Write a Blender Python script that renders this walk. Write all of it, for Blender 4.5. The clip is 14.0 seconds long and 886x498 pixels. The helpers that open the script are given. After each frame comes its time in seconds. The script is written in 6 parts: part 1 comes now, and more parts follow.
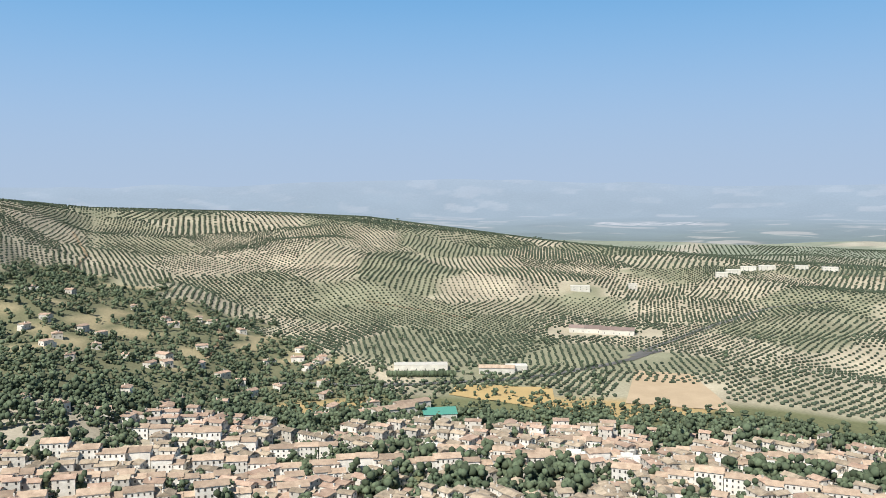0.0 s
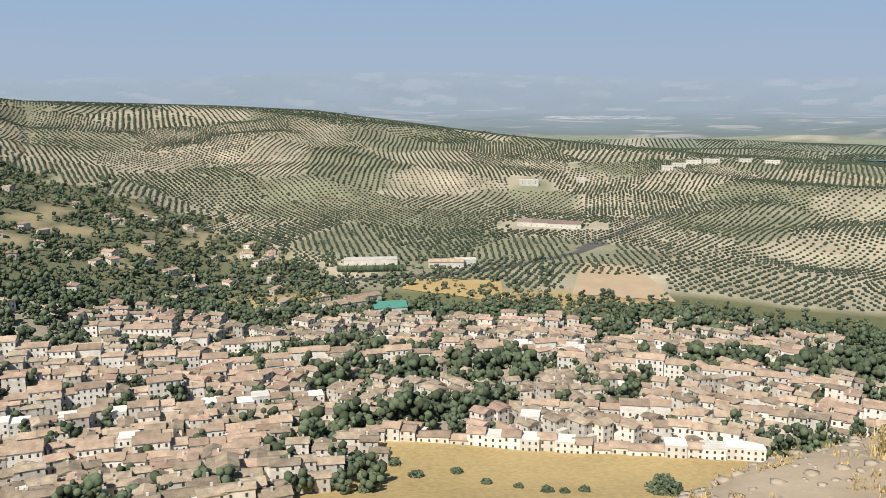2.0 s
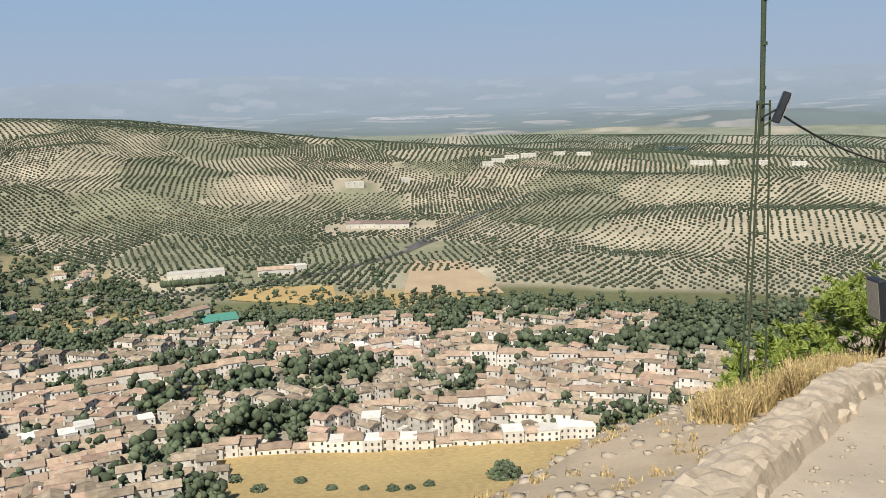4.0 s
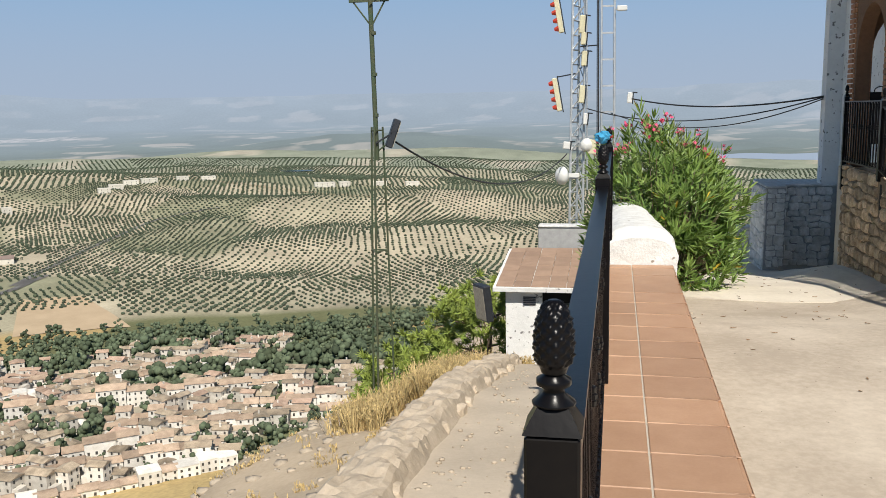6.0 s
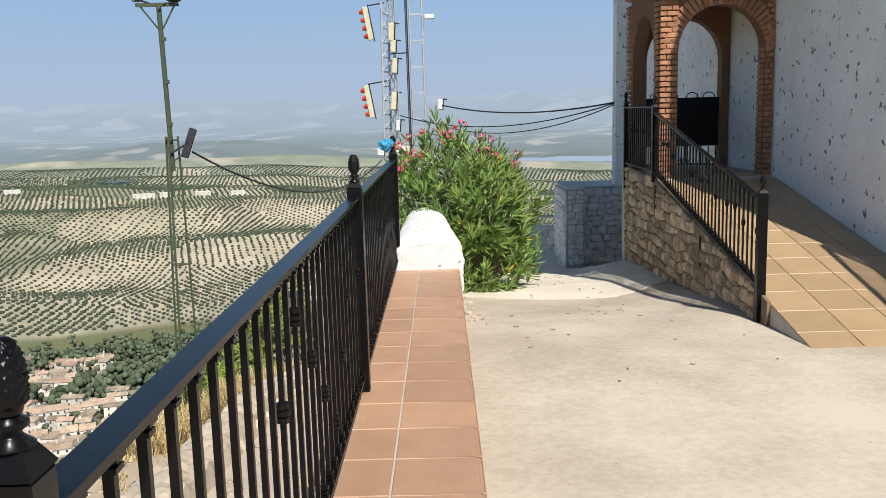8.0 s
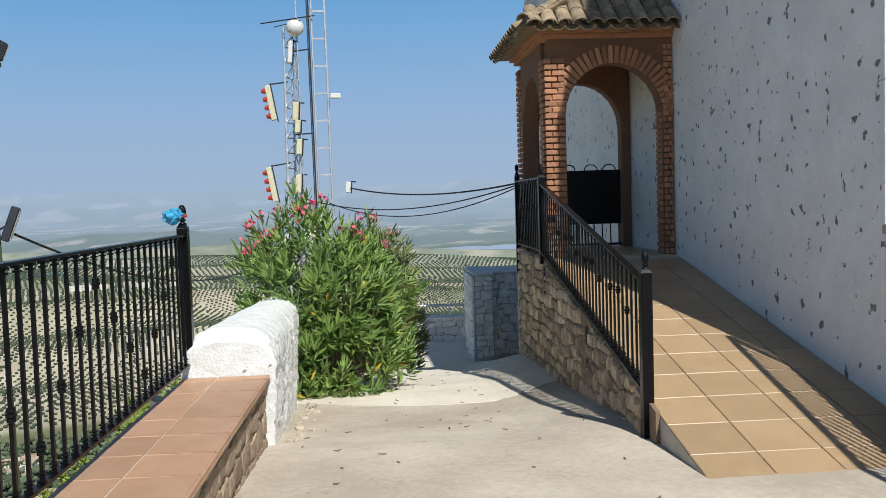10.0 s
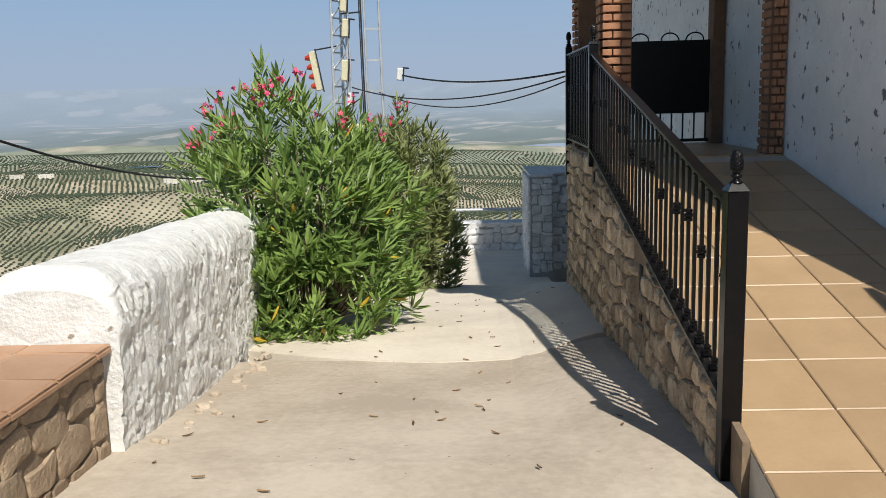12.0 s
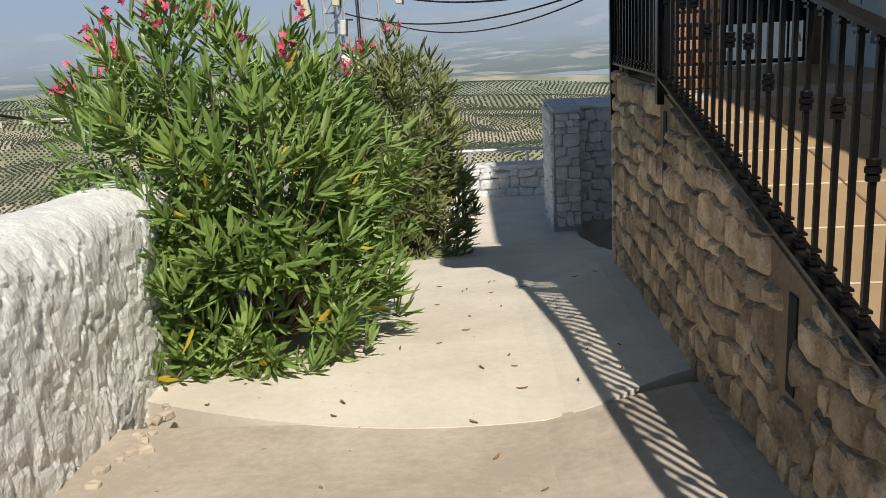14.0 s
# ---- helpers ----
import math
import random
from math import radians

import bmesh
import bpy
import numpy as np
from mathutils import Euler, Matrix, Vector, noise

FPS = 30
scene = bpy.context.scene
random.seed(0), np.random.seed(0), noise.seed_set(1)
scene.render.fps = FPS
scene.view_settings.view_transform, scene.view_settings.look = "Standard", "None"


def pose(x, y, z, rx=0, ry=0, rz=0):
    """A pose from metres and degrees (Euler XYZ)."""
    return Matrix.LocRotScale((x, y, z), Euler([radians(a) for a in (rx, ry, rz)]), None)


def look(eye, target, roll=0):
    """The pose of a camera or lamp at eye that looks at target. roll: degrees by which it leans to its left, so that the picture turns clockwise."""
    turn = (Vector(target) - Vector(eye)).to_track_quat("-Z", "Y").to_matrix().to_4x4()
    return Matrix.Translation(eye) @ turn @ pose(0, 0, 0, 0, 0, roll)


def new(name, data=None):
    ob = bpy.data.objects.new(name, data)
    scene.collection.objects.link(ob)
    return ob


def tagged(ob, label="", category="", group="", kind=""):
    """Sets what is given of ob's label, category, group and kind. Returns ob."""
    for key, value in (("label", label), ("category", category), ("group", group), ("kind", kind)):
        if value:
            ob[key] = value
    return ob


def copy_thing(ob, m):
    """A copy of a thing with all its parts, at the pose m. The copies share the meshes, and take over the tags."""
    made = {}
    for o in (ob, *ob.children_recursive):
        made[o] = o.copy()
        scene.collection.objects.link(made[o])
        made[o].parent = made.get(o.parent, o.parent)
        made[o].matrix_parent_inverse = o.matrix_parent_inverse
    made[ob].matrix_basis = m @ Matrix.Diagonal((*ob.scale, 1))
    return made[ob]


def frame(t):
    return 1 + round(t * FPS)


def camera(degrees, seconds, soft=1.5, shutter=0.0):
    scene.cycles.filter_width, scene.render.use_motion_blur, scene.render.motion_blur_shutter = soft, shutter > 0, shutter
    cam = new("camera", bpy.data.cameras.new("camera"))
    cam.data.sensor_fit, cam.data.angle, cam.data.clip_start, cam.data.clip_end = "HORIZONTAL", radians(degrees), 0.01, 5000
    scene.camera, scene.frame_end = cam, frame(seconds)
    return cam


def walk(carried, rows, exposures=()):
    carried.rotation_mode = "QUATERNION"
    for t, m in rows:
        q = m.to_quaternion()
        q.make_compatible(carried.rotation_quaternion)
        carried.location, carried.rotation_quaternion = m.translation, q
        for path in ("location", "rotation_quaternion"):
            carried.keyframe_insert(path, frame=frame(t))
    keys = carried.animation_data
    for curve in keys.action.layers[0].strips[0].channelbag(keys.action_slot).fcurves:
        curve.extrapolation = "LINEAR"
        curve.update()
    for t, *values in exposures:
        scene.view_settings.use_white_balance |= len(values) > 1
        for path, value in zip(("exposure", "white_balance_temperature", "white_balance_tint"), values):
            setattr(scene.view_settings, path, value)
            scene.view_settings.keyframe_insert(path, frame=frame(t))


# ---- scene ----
# camera and walk
cam = camera(54.5, 14.0, soft=0.6)
PATH = [
    (0, (-0.200, -7.480, 1.340), (-1.749, -6.220, 1.238), -0.2),
    (0.5, (-0.200, -7.480, 1.340), (-1.675, -6.148, 1.114), -0.2),
    (1, (-0.200, -7.480, 1.340), (-1.656, -6.150, 1.008), -0.2),
    (1.5, (-0.200, -7.480, 1.340), (-1.653, -6.148, 1.004), -0.2),
    (2, (-0.200, -7.480, 1.340), (-1.653, -6.149, 0.995), -0.2),
    (2.5, (-0.200, -7.490, 1.340), (-1.602, -6.108, 0.989), -0.2),
    (4.8, (-0.193, -7.5, 1.345), (-1.118, -5.76, 1.004), -1.2),
    (5, (-0.219, -7.444, 1.309), (-1.066, -5.664, 0.971), -0.7),
    (5.5, (-0.185, -7.522, 1.344), (-0.835, -5.661, 1.008), -1.2),
    (6, (-0.144, -7.629, 1.375), (-0.536, -5.694, 1.057), -1.2),
    (6.5, (-0.042, -7.666, 1.413), (-0.295, -5.709, 1.088), -1.4),
    (7, (0.045, -7.657, 1.411), (-0.192, -5.698, 1.084), -1.6),
    (7.5, (0.123, -7.634, 1.415), (-0.068, -5.666, 1.115), -1.5),
    (8, (0.225, -7.565, 1.382), (0.222, -5.589, 1.069), -1.6),
    (8.5, (0.359, -7.435, 1.369), (0.625, -5.481, 1.034), -3.1),
    (9, (0.6, -7.103, 1.219), (0.81, -5.117, 1.106), -3.2),
    (9.2, (0.714, -6.906, 1.204), (0.926, -4.919, 1.123), -2.6),
    (11.3, (1.767, -4.371, 1.081), (1.758, -2.379, 0.902), -1.6),
    (11.5, (1.813, -4.141, 1.07), (1.796, -2.148, 0.896), -1.6),
    (12, (1.939, -3.556, 1.004), (1.866, -1.587, 0.66), -1.6),
    (12.5, (1.964, -2.962, 0.982), (1.885, -1.0, 0.598), -1.6),
    (13, (1.98, -2.365, 0.946), (1.867, -0.413, 0.528), -2.7),
    (13.5, (1.966, -1.811, 0.893), (1.859, 0.124, 0.4), -2.8),
    (14, (1.981, -1.273, 0.882), (1.865, 0.661, 0.389), -3.4),
]
walk(cam, [(t, look(eye, target, roll)) for t, eye, target, roll in PATH],
     exposures=[(0, 0.35, 6300, 9), (1.0, 0.16, 6500, 10), (4.8, 0.1, 6600, 10), (6.5, 0.17, 6550, 10), (8.0, 0.27, 6400, 10), (9.0, 0.08, 6000, 7), (11.5, 0.15, 6350, 9), (12.5, 0.02, 6550, 10), (14.0, 0.0, 6600, 10)])

# world, sun and exposure
world = bpy.data.worlds.new("sky")
scene.world = world
world.use_nodes = True
wn = world.node_tree.nodes
sky = wn.new("ShaderNodeTexSky")
sky.sky_type = "NISHITA"
sky.sun_disc = False
sky.sun_elevation = radians(48)
sky.sun_rotation = math.atan2(0.35, -1.07)
sky.altitude = 300
sky.air_density = 1.25
sky.dust_density = 0.1
sky.ozone_density = 1.5
wn["Background"].inputs["Strength"].default_value = 0.05
world.node_tree.links.new(sky.outputs["Color"], wn["Background"].inputs["Color"])
SUN = Vector((0.35, -1.07, 1.30)).normalized()
lamp = bpy.data.lights.new("sun", "SUN")
lamp.energy = 5.0
lamp.angle = radians(0.53)
lamp.color = (1.0, 0.95, 0.86)
sun = new("sun", lamp)
sun.matrix_world = look(SUN * 100, (0, 0, 0))


# ---- materials ----
def material(name, base, dark=None, rough=0.7, metal=0.0, scale=6.0, fine=60.0, bump=0.15, contrast=0.5, spread=0.0,
             specks=None, island=False, sheen=0.5):
    """A node material: two noises mix base and dark, a fine one gives relief; spread varies it from object to object."""
    m = bpy.data.materials.new(name)
    m.use_nodes = True
    nt = m.node_tree
    n, l = nt.nodes, nt.links
    b = n["Principled BSDF"]
    b.inputs["Roughness"].default_value = rough
    b.inputs["Metallic"].default_value = metal
    b.inputs["Specular IOR Level"].default_value = sheen
    geo = n.new("ShaderNodeNewGeometry")
    big, small = n.new("ShaderNodeTexNoise"), n.new("ShaderNodeTexNoise")
    for tex, s in ((big, scale), (small, fine)):
        tex.inputs["Scale"].default_value = s
        tex.inputs["Detail"].default_value = 5
        tex.inputs["Roughness"].default_value = 0.62
        l.new(geo.outputs["Position"], tex.inputs["Vector"])
    add = n.new("ShaderNodeMath")
    add.operation = "MULTIPLY_ADD"
    add.inputs[1].default_value = 0.45
    l.new(small.outputs["Fac"], add.inputs[0])
    l.new(big.outputs["Fac"], add.inputs[2])
    ramp = n.new("ShaderNodeMapRange")
    ramp.inputs["From Min"].default_value = 0.72 - 0.25 / max(contrast, 0.05) * 0.5
    ramp.inputs["From Max"].default_value = 0.72 + 0.25 / max(contrast, 0.05) * 0.5
    l.new(add.outputs[0], ramp.inputs["Value"])
    mix = n.new("ShaderNodeMix")
    mix.data_type = "RGBA"
    dark = dark or tuple(c * 0.72 for c in base)
    mix.inputs["A"].default_value = (*dark, 1)
    mix.inputs["B"].default_value = (*base, 1)
    l.new(ramp.outputs["Result"], mix.inputs["Factor"])
    out = mix.outputs["Result"]
    if spread:
        hsv = n.new("ShaderNodeHueSaturation")
        var = n.new("ShaderNodeMapRange")
        var.inputs["To Min"].default_value = 1 - spread
        var.inputs["To Max"].default_value = 1 + spread
        if island:
            l.new(geo.outputs["Random Per Island"], var.inputs["Value"])
        else:
            info = n.new("ShaderNodeObjectInfo")
            l.new(info.outputs["Random"], var.inputs["Value"])
        l.new(var.outputs["Result"], hsv.inputs["Value"])
        l.new(out, hsv.inputs["Color"])
        out = hsv.outputs["Color"]
    if specks:
        colour, size, amount = specks
        spot = n.new("ShaderNodeTexNoise")
        spot.inputs["Scale"].default_value = size
        spot.inputs["Detail"].default_value = 8
        l.new(geo.outputs["Position"], spot.inputs["Vector"])
        cut = n.new("ShaderNodeMapRange")
        cut.inputs["From Min"].default_value = 1 - amount
        cut.inputs["From Max"].default_value = 1 - amount + 0.04
        l.new(spot.outputs["Fac"], cut.inputs["Value"])
        mix2 = n.new("ShaderNodeMix")
        mix2.data_type = "RGBA"
        mix2.inputs["B"].default_value = (*colour, 1)
        l.new(cut.outputs["Result"], mix2.inputs["Factor"])
        l.new(out, mix2.inputs["A"])
        out = mix2.outputs["Result"]
    l.new(out, b.inputs["Base Color"])
    if bump:
        bp = n.new("ShaderNodeBump")
        bp.inputs["Strength"].default_value = bump
        bp.inputs["Distance"].default_value = 0.02
        l.new(add.outputs[0], bp.inputs["Height"])
        l.new(bp.outputs["Normal"], b.inputs["Normal"])
    return m


def land_material(name, rough=0.95, glow=0.0, scale=0.02):
    """Ground cover from the sheet's own land colours, broken up by noise at two sizes; with glow the sheet emits them
    itself.
    """
    m = bpy.data.materials.new(name)
    m.use_nodes = True
    n, l = m.node_tree.nodes, m.node_tree.links
    b = n["Principled BSDF"]
    b.inputs["Roughness"].default_value = rough
    b.inputs["Specular IOR Level"].default_value = 0.1
    at = n.new("ShaderNodeVertexColor")
    at.layer_name = "cover"
    geo = n.new("ShaderNodeNewGeometry")
    big, small = n.new("ShaderNodeTexNoise"), n.new("ShaderNodeTexNoise")
    for tex, s in ((big, scale), (small, scale * 25)):
        tex.inputs["Scale"].default_value = s
        tex.inputs["Detail"].default_value = 6
        l.new(geo.outputs["Position"], tex.inputs["Vector"])
    add = n.new("ShaderNodeMath")
    l.new(big.outputs["Fac"], add.inputs[0])
    l.new(small.outputs["Fac"], add.inputs[1])
    var = n.new("ShaderNodeMapRange")
    var.inputs["From Min"].default_value = 0.6
    var.inputs["From Max"].default_value = 1.4
    var.inputs["To Min"].default_value = 0.72 if not glow else 0.93
    var.inputs["To Max"].default_value = 1.25 if not glow else 1.07
    l.new(add.outputs[0], var.inputs["Value"])
    hsv = n.new("ShaderNodeHueSaturation")
    l.new(at.outputs["Color"], hsv.inputs["Color"])
    l.new(var.outputs["Result"], hsv.inputs["Value"])
    l.new(hsv.outputs["Color"], b.inputs["Base Color"])
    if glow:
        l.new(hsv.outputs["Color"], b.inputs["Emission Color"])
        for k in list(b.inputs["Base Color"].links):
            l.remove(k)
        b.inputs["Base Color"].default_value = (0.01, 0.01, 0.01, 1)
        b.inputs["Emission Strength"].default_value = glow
    return m


M_CONC = material("concrete", (0.57, 0.49, 0.395), (0.415, 0.345, 0.27), 0.9, scale=0.9, fine=21, bump=0.35, contrast=0.9, specks=((0.2, 0.17, 0.13), 26, 0.295))
M_CONC2 = material("pale_concrete", (0.74, 0.665, 0.555), (0.60, 0.53, 0.435), 0.9, scale=1.1, fine=19, bump=0.2, contrast=0.7, specks=((0.26, 0.21, 0.16), 24, 0.295))
M_WHITE = material("whitewash", (0.80, 0.80, 0.79), (0.66, 0.66, 0.65), 0.9, scale=2.0, fine=14, bump=0.9, contrast=0.5, specks=((0.17, 0.165, 0.165), 9.5, 0.368))
M_WHITE2 = material("rough_whitewash", (0.80, 0.80, 0.78), (0.64, 0.63, 0.60), 0.9, scale=7, fine=45, bump=0.9, contrast=0.7, specks=((0.34, 0.30, 0.25), 9, 0.335))
M_TERRA = material("terracotta_tile", (0.47, 0.285, 0.175), (0.38, 0.215, 0.125), 0.5, scale=5, fine=70, bump=0.08, contrast=0.45, spread=0.10)
M_HTILE = material("faded_tile", (0.37, 0.25, 0.175), (0.28, 0.185, 0.13), 0.8, scale=4, fine=60, bump=0.2, contrast=0.5, spread=0.12)
M_RAMP = material("ramp_tile", (0.44, 0.30, 0.17), (0.35, 0.235, 0.13), 0.42, scale=4, fine=60, bump=0.05, contrast=0.4, spread=0.10)
M_GROUT = material("grout", (0.55, 0.50, 0.42), None, 0.9, scale=8, fine=80)
M_GROUTD = material("brown_mortar", (0.30, 0.23, 0.16), (0.2, 0.15, 0.10), 0.95, scale=8, fine=60, bump=0.4)
M_IRON = material("black_painted_iron", (0.003, 0.003, 0.004), (0.007, 0.006, 0.006), 0.29, 0.0, scale=9, fine=70, bump=0.03, contrast=0.6, sheen=0.2)
M_MORT = material("earth_mortar", (0.25, 0.18, 0.115), (0.15, 0.105, 0.065), 0.95, scale=6, fine=40, bump=0.6, contrast=0.6)
M_STONE = material("ramp_stone", (0.56, 0.43, 0.29), (0.29, 0.20, 0.12), 0.9, scale=9, fine=48, bump=1.0, contrast=0.8, spread=0.42)
M_STONE2 = material("podium_stone", (0.42, 0.32, 0.215), (0.27, 0.19, 0.125), 0.9, scale=8, fine=45, bump=1.0, contrast=0.5, spread=0.22)
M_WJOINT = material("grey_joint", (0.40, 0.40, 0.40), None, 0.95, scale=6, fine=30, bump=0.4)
M_WSTONE = material("whitewashed_stone", (0.74, 0.74, 0.74), (0.50, 0.49, 0.47), 0.92, scale=7, fine=30, bump=0.6, contrast=0.7, spread=0.12)
M_BRICK = material("brick", (0.43, 0.215, 0.115), (0.30, 0.135, 0.07), 0.85, scale=12, fine=90, bump=0.4, contrast=0.5, spread=0.25)
M_MORTAR = material("brick_mortar", (0.20, 0.11, 0.065), None, 0.95, scale=20, fine=90, bump=0.4)
M_ROOFT = material("roof_tile", (0.37, 0.27, 0.17), (0.16, 0.13, 0.09), 0.9, scale=9, fine=60, bump=0.4, contrast=0.8, spread=0.28, specks=((0.42, 0.33, 0.10), 6, 0.36))
M_LEAF = material("oleander_leaf", (0.25, 0.34, 0.09), (0.10, 0.19, 0.045), 0.42, scale=3, fine=30, bump=0.0, contrast=0.6, spread=0.35, island=True)
M_LEAF2 = material("olive_green_leaf", (0.26, 0.28, 0.11), (0.14, 0.17, 0.06), 0.55, scale=3, fine=30, bump=0.0, spread=0.4, island=True)
def see_through(mat, tint, share):
    """Lets part of the sun through a thin leaf."""
    n, l = mat.node_tree.nodes, mat.node_tree.links
    soft, mix = n.new("ShaderNodeBsdfTranslucent"), n.new("ShaderNodeMixShader")
    soft.inputs["Color"].default_value = (*tint, 1)
    mix.inputs["Fac"].default_value = share
    l.new(n["Principled BSDF"].outputs[0], mix.inputs[1])
    l.new(soft.outputs[0], mix.inputs[2])
    l.new(mix.outputs[0], n["Material Output"].inputs["Surface"])


see_through(M_LEAF, (0.30, 0.42, 0.06), 0.2)
see_through(M_LEAF2, (0.28, 0.34, 0.07), 0.2)
M_STEM = material("stem", (0.21, 0.165, 0.10), None, 0.85, scale=20, fine=80)
M_PINK = material("pink_petal", (0.78, 0.10, 0.22), (0.62, 0.05, 0.13), 0.6, scale=15, fine=60, bump=0)
M_YLEAF = material("yellow_leaf", (0.52, 0.36, 0.03), None, 0.6, bump=0)
M_BARK = material("bark", (0.17, 0.12, 0.08), None, 0.95, scale=10, fine=60, bump=0.6)
M_PINE = material("pine_needles", (0.26, 0.31, 0.05), (0.13, 0.19, 0.035), 0.7, scale=2, fine=20, bump=0, spread=0.35, island=True)
M_STRAW = material("dry_grass", (0.58, 0.45, 0.22), (0.42, 0.31, 0.14), 0.9, scale=3, fine=30, bump=0, spread=0.35, island=True)
M_DIRT = material("dry_earth", (0.52, 0.42, 0.305), (0.39, 0.305, 0.21), 0.97, scale=1.1, fine=18, bump=0.6, contrast=0.6, specks=((0.5, 0.44, 0.36), 12, 0.31))
M_PATH = material("gravelly_path", (0.54, 0.46, 0.365), (0.41, 0.345, 0.27), 0.97, scale=1.2, fine=24, bump=0.4, contrast=0.5, specks=((0.5, 0.46, 0.4), 25, 0.31))
M_ROCK = material("limestone", (0.57, 0.48, 0.375), (0.40, 0.33, 0.25), 0.95, scale=4, fine=26, bump=0.8, contrast=0.6, spread=0.15)
M_GALV = material("galvanised_steel", (0.62, 0.64, 0.66), (0.45, 0.47, 0.49), 0.45, 0.55, scale=8, fine=60, bump=0.05)
M_GREEN = material("green_painted_steel", (0.045, 0.085, 0.045), (0.09, 0.085, 0.05), 0.5, 0.1, scale=6, fine=50, bump=0.1)
M_DARKST = material("dark_steel", (0.045, 0.05, 0.06), None, 0.5, 0.4, scale=8, fine=50, bump=0.1)
M_PLASTIC = material("white_plastic", (0.72, 0.72, 0.70), (0.6, 0.6, 0.57), 0.45, scale=4, fine=40, bump=0)
M_CREAM = material("cream_plastic", (0.66, 0.62, 0.44), (0.52, 0.48, 0.32), 0.5, scale=4, fine=40, bump=0)
M_RED = material("red_plastic", (0.55, 0.06, 0.035), None, 0.45, bump=0)
M_GLASSY = material("lamp_glass", (0.35, 0.33, 0.28), (0.22, 0.2, 0.17), 0.15, scale=20, fine=60, bump=0.1)
M_CABLE = material("black_cable", (0.015, 0.015, 0.017), None, 0.6, bump=0)
M_BLUE = material("blue_plastic", (0.06, 0.35, 0.60), None, 0.35, bump=0.1)
M_DOOR = material("dark_green_door", (0.085, 0.095, 0.06), (0.05, 0.06, 0.04), 0.5, scale=4, fine=40, bump=0.1)
M_BLACK = material("dark_void", (0.012, 0.011, 0.01), None, 0.9, bump=0)
M_LAND = land_material("land")
# the far sheet is not lit: it glows with its own hazed colours
M_FAR = land_material("far_land_glow", glow=1.0, scale=0.004)
M_OLIVE = material("olive_crowns", (0.085, 0.105, 0.07), (0.05, 0.068, 0.045), 0.9, scale=0.05, fine=1.2, bump=0, contrast=0.5, spread=0.3, island=True, sheen=0.1)
M_WOOD = material("wood_crowns", (0.125, 0.15, 0.09), (0.07, 0.095, 0.06), 0.9, scale=0.06, fine=1.0, bump=0, contrast=0.5, spread=0.45, island=True, sheen=0.1)
M_HWALL = material("house_plaster", (0.84, 0.81, 0.75), (0.62, 0.58, 0.51), 0.9, scale=0.3, fine=4, bump=0, contrast=0.6, spread=0.2)
M_HROOF = material("town_roof_tile", (0.47, 0.355, 0.26), (0.29, 0.21, 0.15), 0.95, scale=0.25, fine=3, bump=0.0, contrast=0.7, spread=0.28)
M_HWIN = material("window_dark", (0.07, 0.065, 0.06), None, 0.4, bump=0)
M_ROAD = material("asphalt", (0.30, 0.29, 0.28), (0.22, 0.21, 0.2), 0.95, scale=0.1, fine=2, bump=0)
M_GREENROOF = material("green_sheet_roof", (0.10, 0.32, 0.25), None, 0.6, bump=0)
M_WATER = material("pond_water", (0.10, 0.22, 0.36), None, 0.2, bump=0)
M_TANF = material("tilled_soil", (0.50, 0.38, 0.25), (0.40, 0.30, 0.19), 0.95, scale=0.05, fine=1, bump=0)
M_STRAWF = material("straw_field", (0.50, 0.36, 0.16), (0.40, 0.28, 0.12), 0.95, scale=0.03, fine=0.6, bump=0)
M_INDW = material("works_wall", (0.72, 0.68, 0.60), None, 0.9, scale=0.2, fine=2, bump=0, spread=0.1)
M_INDR = material("works_roof", (0.27, 0.20, 0.17), (0.2, 0.15, 0.13), 0.9, scale=0.2, fine=2, bump=0, spread=0.3)
M_CAR = material("car_paint", (0.6, 0.6, 0.61), (0.45, 0.45, 0.45), 0.3, bump=0, spread=0.6, island=True)


# ---- building helpers ----
def mesh_of(name, bm, mat, smooth=False):
    me = bpy.data.meshes.new(name)
    bm.to_mesh(me)
    bm.free()
    me.materials.append(mat)
    if smooth:
        me.polygons.foreach_set("use_smooth", [True] * len(me.polygons))
    return me


def raw(name, verts, faces, mat, smooth=False):
    me = bpy.data.meshes.new(name)
    me.from_pydata([tuple(v) for v in verts], [], [tuple(int(i) for i in f) for f in faces])
    me.materials.append(mat)
    if smooth:
        me.polygons.foreach_set("use_smooth", [True] * len(me.polygons))
    return me


def part(name, bm, mat, parent, label="", smooth=False):
    me = bm if isinstance(bm, bpy.types.Mesh) else mesh_of(name, bm, mat, smooth)
    ob = new(name, me)
    ob.parent = parent
    if label:
        ob["label"] = label
    return ob


def thing(name, label, category, at=(0, 0, 0), group="", kind="", me=None):
    ob = new(name, me)
    ob.location = at
    return tagged(ob, label, category, group, kind)


def box(bm, x0, x1, y0, y1, z0, z1, m=None, bevel=0.0):
    c = Matrix.Translation(((x0 + x1) / 2, (y0 + y1) / 2, (z0 + z1) / 2)) @ Matrix.Diagonal((x1 - x0, y1 - y0, z1 - z0, 1))
    r = bmesh.ops.create_cube(bm, size=1, matrix=(m @ c) if m else c)
    if bevel:
        es = list({e for v in r["verts"] for e in v.link_edges})
        bmesh.ops.bevel(bm, geom=es, offset=bevel, segments=1, affect="EDGES")
    return bm


